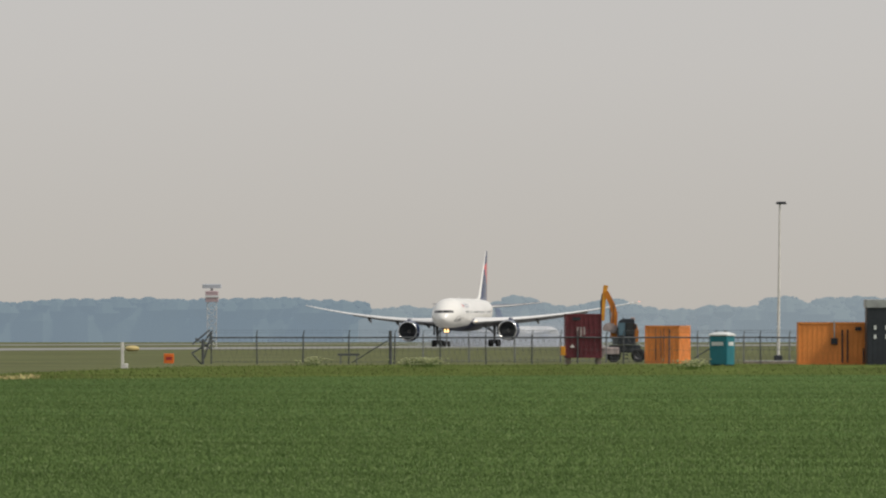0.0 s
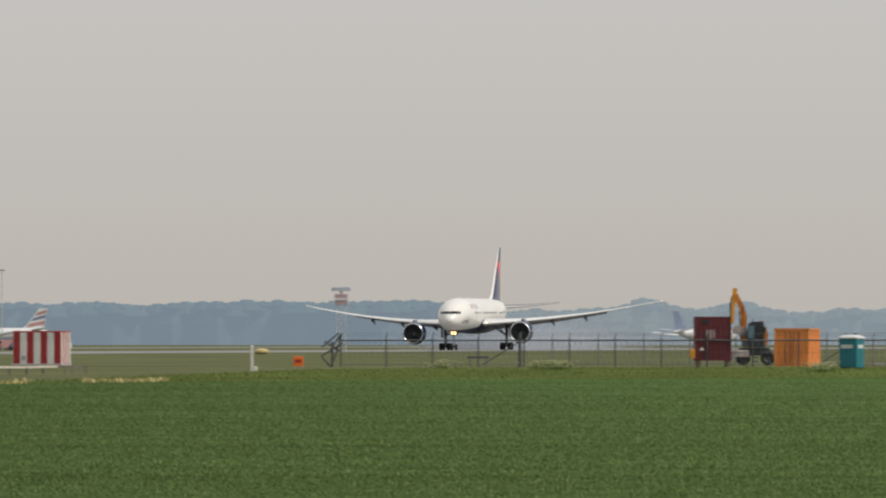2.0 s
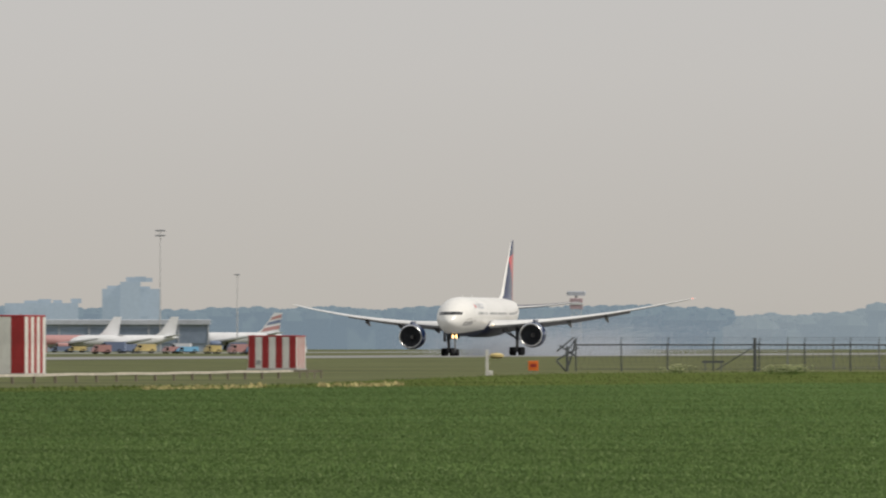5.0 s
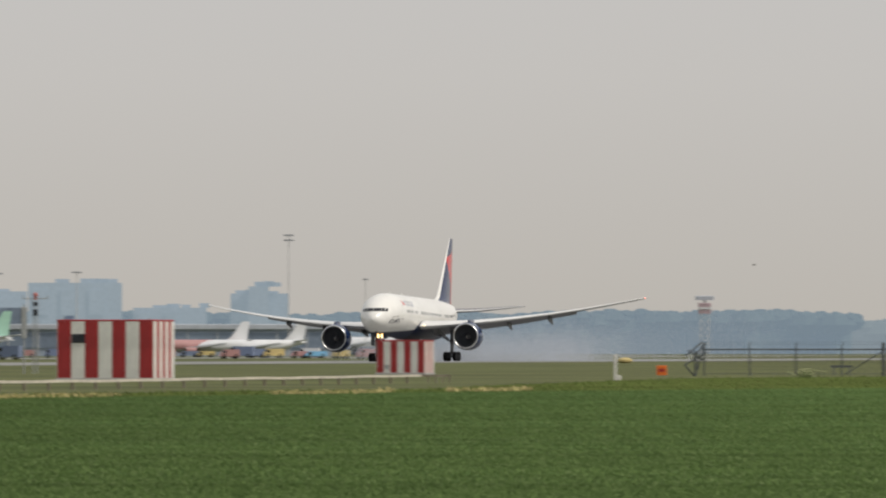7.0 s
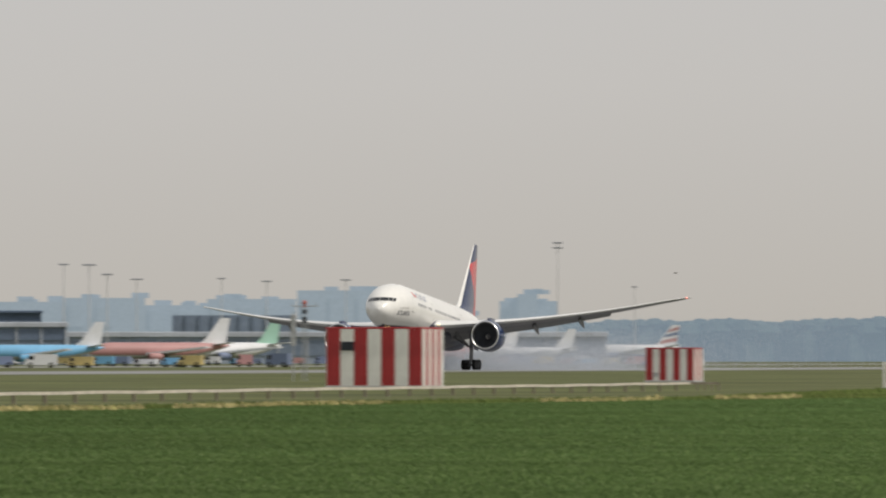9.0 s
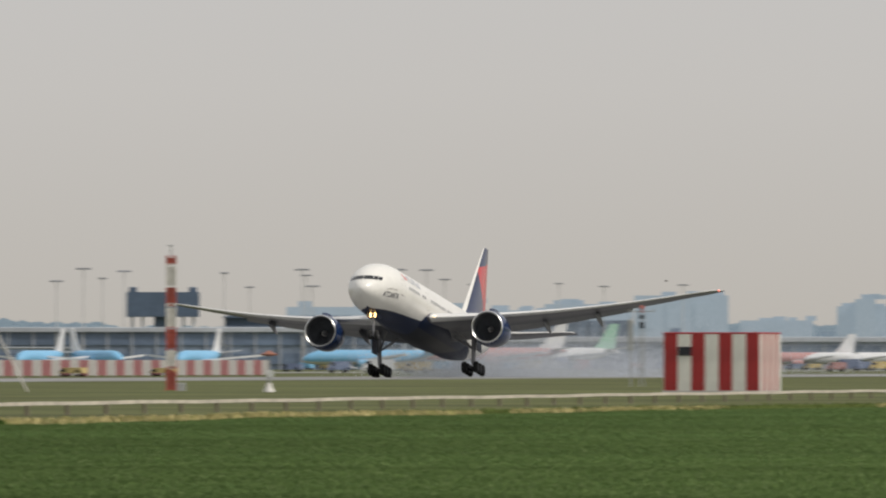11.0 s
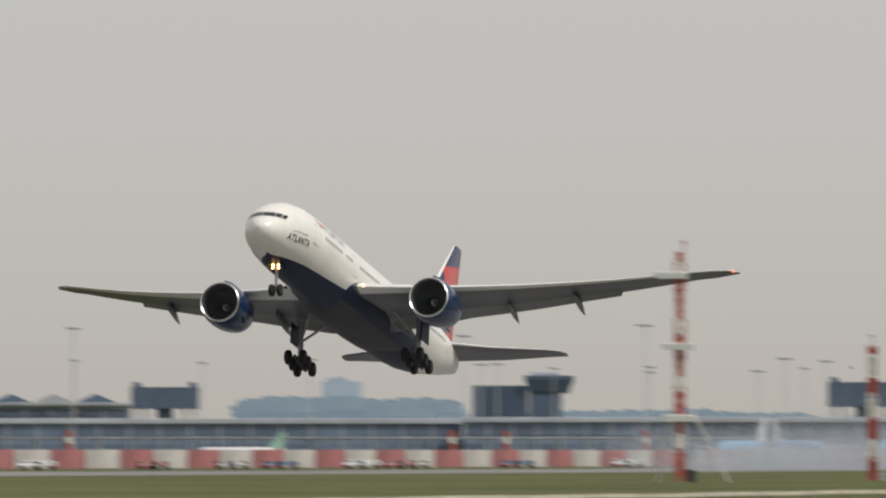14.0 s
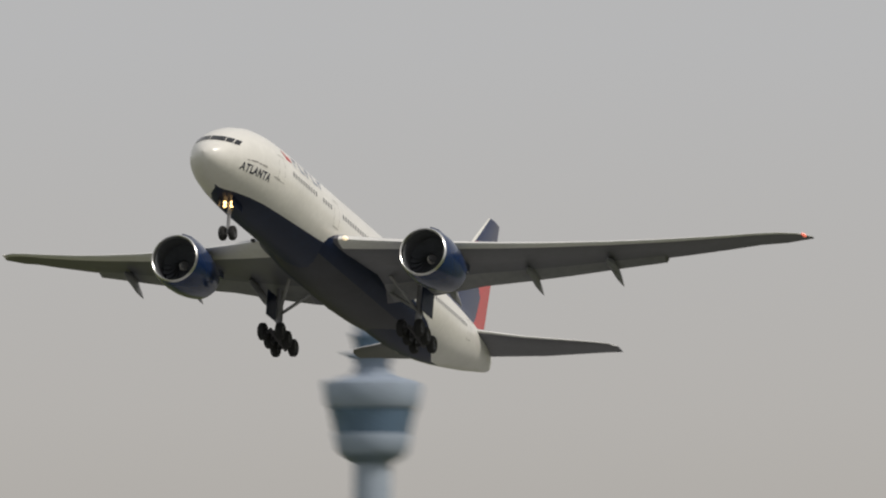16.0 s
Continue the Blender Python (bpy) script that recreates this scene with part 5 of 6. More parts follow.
def main_tower():
    t = thing("control_tower", facing(4721, 3065), "tall slender concrete control tower with flared glazed head", "tower")
    ax, o = (0, 0, 1), (0, 0, 0)
    sh = Shape()
    sh.spin(o, ax, ((0, 5.6), (40, 5.1), (59.5, 4.9)), 28)
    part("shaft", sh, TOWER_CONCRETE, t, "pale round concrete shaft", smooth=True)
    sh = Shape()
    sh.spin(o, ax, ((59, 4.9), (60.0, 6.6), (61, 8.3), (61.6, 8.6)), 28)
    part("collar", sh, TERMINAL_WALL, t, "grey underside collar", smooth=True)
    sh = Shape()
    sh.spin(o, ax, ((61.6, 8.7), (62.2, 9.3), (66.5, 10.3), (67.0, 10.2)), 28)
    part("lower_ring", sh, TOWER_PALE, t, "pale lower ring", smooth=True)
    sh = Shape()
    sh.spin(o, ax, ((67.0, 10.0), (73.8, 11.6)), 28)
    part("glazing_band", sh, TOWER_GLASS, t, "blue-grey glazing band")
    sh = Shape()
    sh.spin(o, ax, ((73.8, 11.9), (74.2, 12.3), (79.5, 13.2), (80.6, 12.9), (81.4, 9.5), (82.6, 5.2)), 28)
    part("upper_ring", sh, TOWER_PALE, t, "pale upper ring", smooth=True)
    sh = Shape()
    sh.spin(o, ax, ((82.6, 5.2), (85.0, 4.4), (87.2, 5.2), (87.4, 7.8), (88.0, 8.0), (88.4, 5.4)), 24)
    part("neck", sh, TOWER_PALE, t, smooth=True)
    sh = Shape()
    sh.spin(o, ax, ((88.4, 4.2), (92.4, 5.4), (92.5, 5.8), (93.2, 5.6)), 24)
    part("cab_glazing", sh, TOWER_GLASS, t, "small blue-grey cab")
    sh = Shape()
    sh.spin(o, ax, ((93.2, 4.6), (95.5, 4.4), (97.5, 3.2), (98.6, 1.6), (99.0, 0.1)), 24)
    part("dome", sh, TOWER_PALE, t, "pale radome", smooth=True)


main_tower()


def radar_tower():
    t = thing("radar_tower", facing(409, 2150), "red and white radar tower on lattice legs", "tower")
    sh = Shape()
    lattice(sh, 1.7, 0, 8.4, 1.4, 0.07)
    part("lattice_legs", sh, MAST_POLE, t)
    sh = Shape()
    sh.box(-1.2, 1.2, -1.2, 1.2, 8.4, 10.4, edge=0.1)
    part("cabin", sh, RADAR_RED, t, "red cabin paled by haze")
    sh = Shape()
    sh.box(-1.3, 1.3, -1.3, 1.3, 9.2, 9.6)
    part("band", sh, FAR_WHITE, t)
    sh = Shape()
    sh.tube((0, 0, 10.4), (0, 0, 11.0), 0.25)
    part("pivot", sh, GALVANISED, t)
    sh = Shape()
    sh.box(-1.75, 1.75, -0.35, 0.35, 10.9, 11.7, edge=0.12)
    part("antenna", sh, TERMINAL_ROOF, t, "flat turning antenna")


radar_tower()


def flood_mast(height, heads, w, r):
    """A high apron lighting mast; built once a size and copied."""
    t = thing("flood_mast", pose(0, 0, -60), "tall slim grey apron floodlight mast with flat head ring", "floodlight mast", "apron floodlight masts")
    sh = Shape()
    sh.tube((0, 0, 0), (0, 0, height), 0.19, 0.08, 8)
    part("pole", sh, MAST_POLE, t)
    for k in range(heads):
        sh = Shape()
        sh.box(-w / 2, w / 2, -w / 2, w / 2, height - 0.5 - k * 1.3, height - 0.1 - k * 1.3, edge=0.1)
        part("head_frame", sh, HEAD_GREY, t, "flat grey lamp ring")
    return t


for b, r, h, heads, w in ((1145, 3000, 31.6, 2, 2.6), (1009, 3300, 22, 1, 1.6), (2629, 2700, 20.9, 1, 3.2), (2581, 2700, 23.8, 1, 3.6), (2547, 2900, 23.0, 1, 2.2), (2509, 2750, 23.6, 1, 3.4),
                         (2332, 2700, 22.8, 1, 2.0), (2287, 2900, 20.8, 1, 2.2), (2194, 2700, 23.6, 1, 3.4), (2187, 3000, 24.5, 1, 2.8), (2176, 2800, 20.4, 1, 3.6), (2019, 2750, 24.0, 1, 2.4), (1974, 2750, 23.9, 1, 3.2), (1942, 2800, 22.0, 1, 2.6),
                         (3150, 2650, 28.6, 1, 3.2), (2829, 2650, 31.0, 1, 3.8), (3119, 2750, 22.8, 1, 3.2), (3090, 2760, 23.0, 1, 3.0), (2820, 2850, 23.0, 2, 2.6), (2990, 2900, 23.0, 1, 2.2), (4046, 2650, 37.0, 1, 2.8),
                         (4010, 2750, 23.4, 2, 3.2), (3838, 2900, 25.0, 1, 2.2), (3612, 2850, 24.0, 1, 2.2), (3420, 2800, 24.5, 1, 2.4), (4411, 2700, 31.5, 1, 3.2), (4460, 2800, 25.0, 1, 3.2), (3840, 2600, 29.8, 1, 3.2), (1520, 3300, 24, 1, 3.0),
                         (1660, 3300, 23.6, 1, 3.0), (1740, 3300, 24.4, 1, 2.4), (1890, 3200, 23.5, 1, 3.4)):
    m = facing(b, r)
    mast = flood_mast(h, heads, w, r)
    mast.matrix_basis = m


# ---- parked airliners on the apron ----
def parked(b, r, turn, size, body, tail, label):
    """A smaller airliner of about 38 m at size 1; its nose points to -x before the turn."""
    t = thing("parked_airliner", facing(b, r, turn), label, "airplane", "parked airliners")
    k = size
    rings = []
    for x, zc, rr in ((-18.8, 3.0, 0.05), (-18.3, 3.05, 0.7), (-17, 3.25, 1.35), (-15, 3.5, 1.85), (-13, 3.6, 2.0), (6, 3.6, 2.0), (10, 3.85, 1.75), (14, 4.3, 1.1), (17.5, 4.7, 0.45), (18.8, 4.8, 0.1)):
        rings.append([(x * k, rr * k * math.sin(a), (zc - rr * math.cos(a)) * k) for a in [2 * math.pi * i / 20 for i in range(20)]])
    sh = Shape()
    sh.loft(rings, slots=lambda i, j: 1 if j in (0, 1, 2, 17, 18, 19) else 0)
    part("fuselage", sh, (body, FAR_WHITE), t, smooth=True)
    sh = Shape()
    sh.loft([[(x * k, y * k, zz * k) for x, y, zz in ((x0, -0.12, zz), (x1, -0.05, zz), (x1, 0.05, zz), (x0, 0.12, zz))] for x0, x1, zz in ((10.5, 17.6, 5.2), (12.4, 17.9, 6.6), (14.4, 18.3, 9.2), (16.2, 18.8, 11.7))], caps=True)
    part("fin", sh, tail, t)
    for s in (1, -1):
        sh = Shape()
        sh.loft([[(x0 * k, y * s * k, (zz - 0.25) * k), (x1 * k, y * s * k, zz * k), (x0 * k, y * s * k, (zz + 0.3) * k)] for x0, x1, y, zz in ((-4.5, 3, 1.5, 2.7), (-0.5, 4, 6, 3.2), (6, 7.8, 17, 4.3))], caps=True)
        part("wing", sh, FAR_WHITE, t)
        sh = Shape()
        sh.loft([[(x0 * k, y * s * k, (zz - 0.1) * k), (x1 * k, y * s * k, zz * k), (x0 * k, y * s * k, (zz + 0.1) * k)] for x0, x1, y, zz in ((13.5, 17, 0.6, 5.0), (16.5, 18.3, 6.2, 5.6))], caps=True)
        part("tailplane", sh, FAR_WHITE, t)
        sh = Shape()
        sh.spin((-4.6 * k, 5.2 * s * k, 2.0 * k), (1, 0, 0), ((0, 0.85 * k), (0.2, 1.0 * k), (2.5, 1.0 * k), (3.6 * k, 0.6 * k)), 14)
        part("engine", sh, body if body is not FAR_WHITE else FAR_NAVY, t, smooth=True)
        sh = Shape()
        sh.tube((1.0 * k, 2.8 * s * k, 0.0), (1.0 * k, 2.8 * s * k, 2.6 * k), 0.4 * k)
        part("main_gear", sh, CHARCOAL, t)
    sh = Shape()
    sh.tube((-14.5 * k, 0, 0.0), (-14.5 * k, 0, 2.0 * k), 0.3 * k)
    part("nose_gear", sh, CHARCOAL, t)
    return t


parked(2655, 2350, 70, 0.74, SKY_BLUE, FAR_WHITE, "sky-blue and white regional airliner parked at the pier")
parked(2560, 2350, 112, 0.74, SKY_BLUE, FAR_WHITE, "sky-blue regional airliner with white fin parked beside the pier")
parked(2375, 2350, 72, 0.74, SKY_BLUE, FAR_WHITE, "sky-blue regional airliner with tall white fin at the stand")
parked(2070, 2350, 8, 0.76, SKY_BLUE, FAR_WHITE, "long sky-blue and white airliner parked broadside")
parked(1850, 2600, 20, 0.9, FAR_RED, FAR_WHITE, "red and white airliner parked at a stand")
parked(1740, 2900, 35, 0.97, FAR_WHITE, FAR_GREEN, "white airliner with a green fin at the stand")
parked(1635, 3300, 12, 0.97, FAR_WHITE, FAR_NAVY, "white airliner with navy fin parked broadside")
parked(1310, 2900, 15, 0.75, FAR_RED, FAR_WHITE, "haze-paled red and white airliner on the apron")
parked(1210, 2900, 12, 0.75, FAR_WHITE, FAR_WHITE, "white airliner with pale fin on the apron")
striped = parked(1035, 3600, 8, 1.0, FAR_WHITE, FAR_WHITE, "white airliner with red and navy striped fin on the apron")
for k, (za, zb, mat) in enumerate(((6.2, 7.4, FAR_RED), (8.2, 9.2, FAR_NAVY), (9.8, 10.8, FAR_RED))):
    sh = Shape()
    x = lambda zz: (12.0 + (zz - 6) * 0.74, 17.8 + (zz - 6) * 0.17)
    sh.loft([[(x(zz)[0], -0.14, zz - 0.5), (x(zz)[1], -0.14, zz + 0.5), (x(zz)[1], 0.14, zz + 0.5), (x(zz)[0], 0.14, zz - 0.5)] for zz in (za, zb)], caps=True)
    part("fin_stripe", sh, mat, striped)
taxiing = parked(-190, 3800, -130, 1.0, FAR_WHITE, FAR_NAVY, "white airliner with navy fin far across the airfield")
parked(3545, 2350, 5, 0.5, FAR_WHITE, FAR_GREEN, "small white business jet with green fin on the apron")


# ---- apron vehicles ----
def van(b, r, length, height, paint, label, turn=0):
    t = thing("service_vehicle", facing(b, r, turn), label, "vehicle", "apron vehicles")
    l, h = length, height
    sh = Shape()
    rings = [[(-l / 2, y, 0.45), (l / 2, y, 0.45), (l / 2, y, h), (-l / 2 + l * 0.22, y, h), (-l / 2 + l * 0.06, y, h * 0.6)] for y in (-1.0, -0.95, 0.95, 1.0)]
    sh.loft(rings, caps=True)
    part("body", sh, paint, t)
    sh = Shape()
    sh.box(-l / 2 + l * 0.14, -l / 2 + l * 0.3, -1.03, 1.03, h * 0.6, h * 0.88)
    part("cab_window", sh, COCKPIT, t)
    tyre = wheel_shape(0.45, 0.3).mesh("wheel", TYRE)
    for x in (-l * 0.3, l * 0.3):
        for y in (-0.9, 0.9):
            part("wheel", tyre, (), t, at_pose=pose(x, y, 0.45))
    return t


for b, r, l, h, p, lab in ((2600, 1412, 5, 1.4, YELLOW, "yellow apron service truck"), (2440, 1450, 5, 1.3, YELLOW, "yellow apron service van"), (2212, 2100, 6, 1.9, FAR_NAVY, "dark blue loader truck on the apron"), (2060, 1900, 9, 2.8, FAR_WHITE, "white catering truck on the apron"),
                           (2130, 1950, 6, 2.4, FAR_NAVY, "dark blue ground service van"), (1990, 1900, 7, 2.3, YELLOW, "yellow baggage tractor and cart"), (1795, 2000, 7, 2.6, YELLOW, "yellow bus on the concrete apron"), (1700, 2100, 5, 2.8, FAR_RED, "red apron service truck"),
                           (1640, 2000, 7, 3.0, FAR_NAVY, "dark blue apron lorry"), (1250, 2200, 6, 2.2, FAR_RED, "haze-paled red apron service van"), (1230, 2400, 9, 3.0, FAR_NAVY, "blue stairs truck on the apron"), (1110, 2600, 8, 2.6, FAR_WHITE, "white lorry on the concrete apron"),
                           (3950, 1500, 6, 2.2, FAR_WHITE, "white van on the concrete apron"), (3870, 1500, 5, 1.9, FAR_WHITE, "white car on the concrete apron"), (3810, 1520, 6, 2.4, YELLOW, "yellow apron service truck"), (3560, 1500, 6, 1.6, FAR_WHITE, "low white apron car"), (3250, 1600, 7, 2.2, YELLOW, "yellow fuel truck near the barrier"),
                           (1010, 3000, 8, 3.0, FAR_NAVY, "blue lorry on the concrete apron"), (960, 3000, 7, 2.6, FAR_WHITE, "white lorry on the concrete apron"), (900, 3000, 6, 2.5, FAR_RED, "red van on the concrete apron")):
    van(b, r, l * 0.62, h * 0.8, p, lab, (b * 7) % 40 - 20)
for k in range(34):
    # luggage carts and small trucks between the stands
    b = 905 + 1330 * ((k * 0.381966) % 1.0)
    p, lab = ((FAR_WHITE, "small white apron truck"), (YELLOW, "small yellow luggage tug"), (FAR_NAVY, "small dark blue apron van"), (SKY_BLUE, "small sky-blue apron van"), (FAR_RED, "small haze-paled red apron car"))[k % 5]
    van(b, 2050 + 97 * (k % 7), 3.2 + 0.5 * (k % 4), 1.4 + 0.25 * (k % 3), p, lab, (k * 37) % 60 - 30)

rnd = random.Random(4)
for k, b in enumerate((2860, 3055, 3240, 3262, 3330, 3475, 3560, 3700, 3905, 4190, 4380)):
    p, lab = ((FAR_WHITE, "white van before the striped barrier"), (FAR_NAVY, "dark blue van before the striped barrier"), (FAR_WHITE, "white car before the striped barrier"), (FAR_RED, "haze-paled red car before the striped barrier"))[k % 4]
    d = 374 - 3 * (k % 2)
    van(b, d / math.sin(b * UNIT + AXIS), rnd.uniform(3.2, 4.4), (0.95, 0.85, 0.7, 0.8)[k % 4], p, lab, 55 + rnd.uniform(-8, 8))

for b, r in ((3170, 2000), (3075, 2000), (2828, 2000), (3848, 2000), (4010, 2000)):
    t = thing("banded_post", facing(b, r), "red and white banded post by the apron", "post", "banded posts")
    for k in range(5):
        sh = Shape()
        sh.tube((0, 0, k * 1.1), (0, 0, (k + 1) * 1.1 - 0.02), 0.55, seg=10)
        part("band", sh, (MAST_RED, MAST_WHITE)[k % 2], t)


# ---- woods on the horizon ----
# taller stands of trees: bearing, extra height, half width
CLUMPS = ((-41, 1.0, 35), (-135, 4.0, 45), (-300, 4.2, 60), (-600, 4.0, 30), (74, 1.0, 30), (610, 1.5, 170))


def woods(name, b0, b1, r, low, high, seed, step=5.5, label="hazy blue-green line of distant woods"):
    rnd = random.Random(seed)
    base = Shape()
    base.ball((0, 0, 0), 1, 1, 1, 8)
    ridge = []
    sh = Shape()
    n = int((b1 - b0) * UNIT * r / step)
    for i in range(n + 1):
        b = b0 + (b1 - b0) * i / n
        u = i * step / 75
        rise = sum(a * math.exp(-((b - c) / w) ** 2) for c, a, w in CLUMPS)
        top = low + (high - low) * (0.5 + 0.5 * noise.noise((u, seed, 0))) + 0.9 * noise.noise((u * 4, seed, 3)) + rnd.uniform(-0.5, 0.5) + rise
        p = facing(b, r + rnd.uniform(-15, 15)).translation
        ridge.append((p, top))
        rad = step * rnd.uniform(0.6, 1.6)
        h = rad * rnd.uniform(0.55, 0.75)
        sh.add([(p.x + v[0] * rad, p.y + v[1] * rad, top - h + v[2] * h) for v in base.v], base.f)
        for k in range(8):
            q = rnd.uniform(0.45, 1.3)
            dx = rnd.uniform(-0.9, 0.9) * rad
            zz = top - h + h * (1 - (dx / rad) ** 2) ** 0.5 - q * 0.75
            sh.add([(p.x + dx + v[0] * q, p.y - rad * 0.4 + v[1] * q, zz + v[2] * q * 0.8) for v in base.v], base.f)
    sh.loft([[p + Vector((0, dy, z)) for dy, z in ((-3, 0), (-3.5, top * 0.5), (-1, top - 3.2), (2, top - 3.2), (4, 0))] for p, top in ridge], closed=False)
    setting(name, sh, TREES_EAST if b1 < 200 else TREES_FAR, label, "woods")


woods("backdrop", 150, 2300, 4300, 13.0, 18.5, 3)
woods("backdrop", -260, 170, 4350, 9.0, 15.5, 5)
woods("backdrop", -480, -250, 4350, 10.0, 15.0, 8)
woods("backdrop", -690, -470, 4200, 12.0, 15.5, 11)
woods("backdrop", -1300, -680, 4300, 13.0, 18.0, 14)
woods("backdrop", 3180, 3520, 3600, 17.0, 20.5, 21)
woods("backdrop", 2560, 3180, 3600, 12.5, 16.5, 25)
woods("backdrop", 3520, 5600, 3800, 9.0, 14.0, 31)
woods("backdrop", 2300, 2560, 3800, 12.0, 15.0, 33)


# ---- grass, crop and weeds ----
def leaf_material(name, colours, rough=0.8):
    """Leaves whose colour changes from blade to blade."""
    m = bpy.data.materials.new(name)
    m.use_nodes = True
    n, l = m.node_tree.nodes, m.node_tree.links
    b = n["Principled BSDF"]
    b.inputs["Roughness"].default_value, b.inputs["Specular IOR Level"].default_value = rough, 0.04
    geo, ramp = n.new("ShaderNodeNewGeometry"), n.new("ShaderNodeValToRGB")
    l.new(geo.outputs["Random Per Island"], ramp.inputs[0])
    e = ramp.color_ramp.elements
    for i, c in enumerate(colours):
        el = e[i] if i < 2 else e.new(i / (len(colours) - 1))
        el.position, el.color = i / (len(colours) - 1), (*c, 1)
    co, mp, stand, mul, span = n.new("ShaderNodeTexCoord"), n.new("ShaderNodeMapping"), n.new("ShaderNodeTexNoise"), n.new("ShaderNodeMix"), n.new("ShaderNodeMapRange")
    mp.inputs["Scale"].default_value = (0.03, 0.16, 0.1)      # long drills across the field
    stand.inputs["Scale"].default_value, stand.inputs["Detail"].default_value = 1.0, 6
    l.new(co.outputs["Object"], mp.inputs[0])
    l.new(mp.outputs[0], stand.inputs["Vector"])
    span.inputs[1].default_value, span.inputs[2].default_value, span.inputs[3].default_value, span.inputs[4].default_value = 0.3, 0.7, 0.78, 1.18
    l.new(stand.outputs[0], span.inputs[0])
    mul.data_type, mul.blend_type = "RGBA", "MULTIPLY"
    mul.inputs[0].default_value = 1
    l.new(ramp.outputs[0], mul.inputs[6])
    l.new(span.outputs[0], mul.inputs[7])
    l.new(mul.outputs[2], b.inputs["Base Color"])
    return m


def blades(name, count, b0, b1, r0, r1, d0, d1, h0, h1, w, mat, label, category, seed, keep=None, z=0.05):
    """Single bent leaves between two shares of the way to the field's edge; closer stands are denser."""
    rng = np.random.default_rng(seed)
    b = rng.uniform(b0, b1, count) * UNIT
    r = 1 / rng.uniform(1 / r1, 1 / r0, count)
    x, y = -r * np.sin(b), r * np.cos(b)
    d = r / field_edge(b / UNIT)
    wob = 0.012 * np.sin(b * 190) + 0.008 * np.sin(b * 570 + 1)
    ok = (d > d0 + wob) & (d < d1 + wob)
    if keep is not None:
        ok &= keep(x, y, d, b / UNIT, rng)
    x, y, r = x[ok], y[ok], r[ok]
    n = len(x)
    patchy = np.array([0.75 + 0.5 * noise.noise((px * 0.02, py * 0.008, seed)) for px, py in zip(x, y)])
    h = rng.uniform(h0, h1, n) * patchy
    ww = w * rng.uniform(0.6, 1.4, n) * (0.6 + r / 500)
    a, lean = rng.uniform(-0.9, 0.9, n), rng.uniform(-0.8, 0.8, n)
    cx, cy = np.cos(a) * ww, np.sin(a) * ww
    v = np.empty((n, 4, 3), np.float32)
    v[:, 0] = np.stack((x - cx, y - cy, np.full(n, z - 0.02)), 1)
    v[:, 1] = np.stack((x + cx, y + cy, np.full(n, z - 0.02)), 1)
    v[:, 2] = np.stack((x + cx * 0.8 + lean * h * 0.3, y + cy, z + h * 0.65), 1)
    v[:, 3] = np.stack((x + lean * h * 0.9, y + rng.uniform(-0.3, 0.3, n) * h, z + h), 1)
    me = bpy.data.meshes.new(name)
    me.vertices.add(n * 4)
    me.vertices.foreach_set("co", v.ravel())
    k = np.arange(n, dtype=np.int32)[:, None] * 4
    me.loops.add(n * 6)
    me.loops.foreach_set("vertex_index", (k + np.array([0, 1, 2, 0, 2, 3], np.int32)).ravel())
    me.polygons.add(n * 2)
    me.polygons.foreach_set("loop_start", np.arange(n * 2, dtype=np.int32) * 3)
    me.update(calc_edges=True)
    me.materials.append(mat)
    tagged(new(name, me), label, category, "", "stuff")


CROP_LEAF = leaf_material("crop_leaf", ((0.1, 0.16, 0.05), (0.122, 0.185, 0.062), (0.14, 0.205, 0.07), (0.11, 0.17, 0.056), (0.21, 0.27, 0.12)))
deepening(CROP_LEAF)
VERGE_LEAF = leaf_material("verge_leaf", ((0.1, 0.14, 0.04), (0.125, 0.172, 0.05), (0.16, 0.185, 0.066), (0.11, 0.155, 0.045), (0.19, 0.19, 0.08)))
STRAW_LEAF = leaf_material("straw_leaf", ((0.4, 0.34, 0.15), (0.52, 0.44, 0.21), (0.6, 0.5, 0.26), (0.34, 0.33, 0.12)))
WEED_LEAF = leaf_material("weed_leaf", ((0.07, 0.12, 0.03), (0.09, 0.15, 0.04), (0.11, 0.17, 0.045)))
blades("crop_plants", 900000, -900, 4300, 118, 640, 0, 1.0, 0.02, 0.048, 0.010, CROP_LEAF, "young green crop leaves covering the field", "crop", 1,
       lambda x, y, d, b, rng: rng.random(len(x)) < 0.7 + 0.25 * np.sin(y * 0.11 + 0.02 * x))
blades("verge_grass", 150000, -900, 4300, 230, 860, 1.0, 1.45, 0.04, 0.17, 0.014, VERGE_LEAF, "bright uneven verge grass along the field edge", "grass", 2, z=0.0,
       keep=lambda x, y, d, b, rng: d < np.interp(b, (400, 900), (1.45, 1.09)))
blades("straw_grass", 150000, 715, 4300, 200, 640, 1.0, 1.055, 0.12, 0.28, 0.034, STRAW_LEAF, "pale dry straw grass along the field edge", "dry grass", 3, z=0.0,
       keep=lambda x, y, d, b, rng: (np.sin(b * 0.012 + 1.0) + 0.8 * np.sin(b * 0.0041) + 0.5 * np.sin(b * 0.04)) > np.where(b > 1900, -1.9, np.where(b < 865, -2.0, -0.35)))


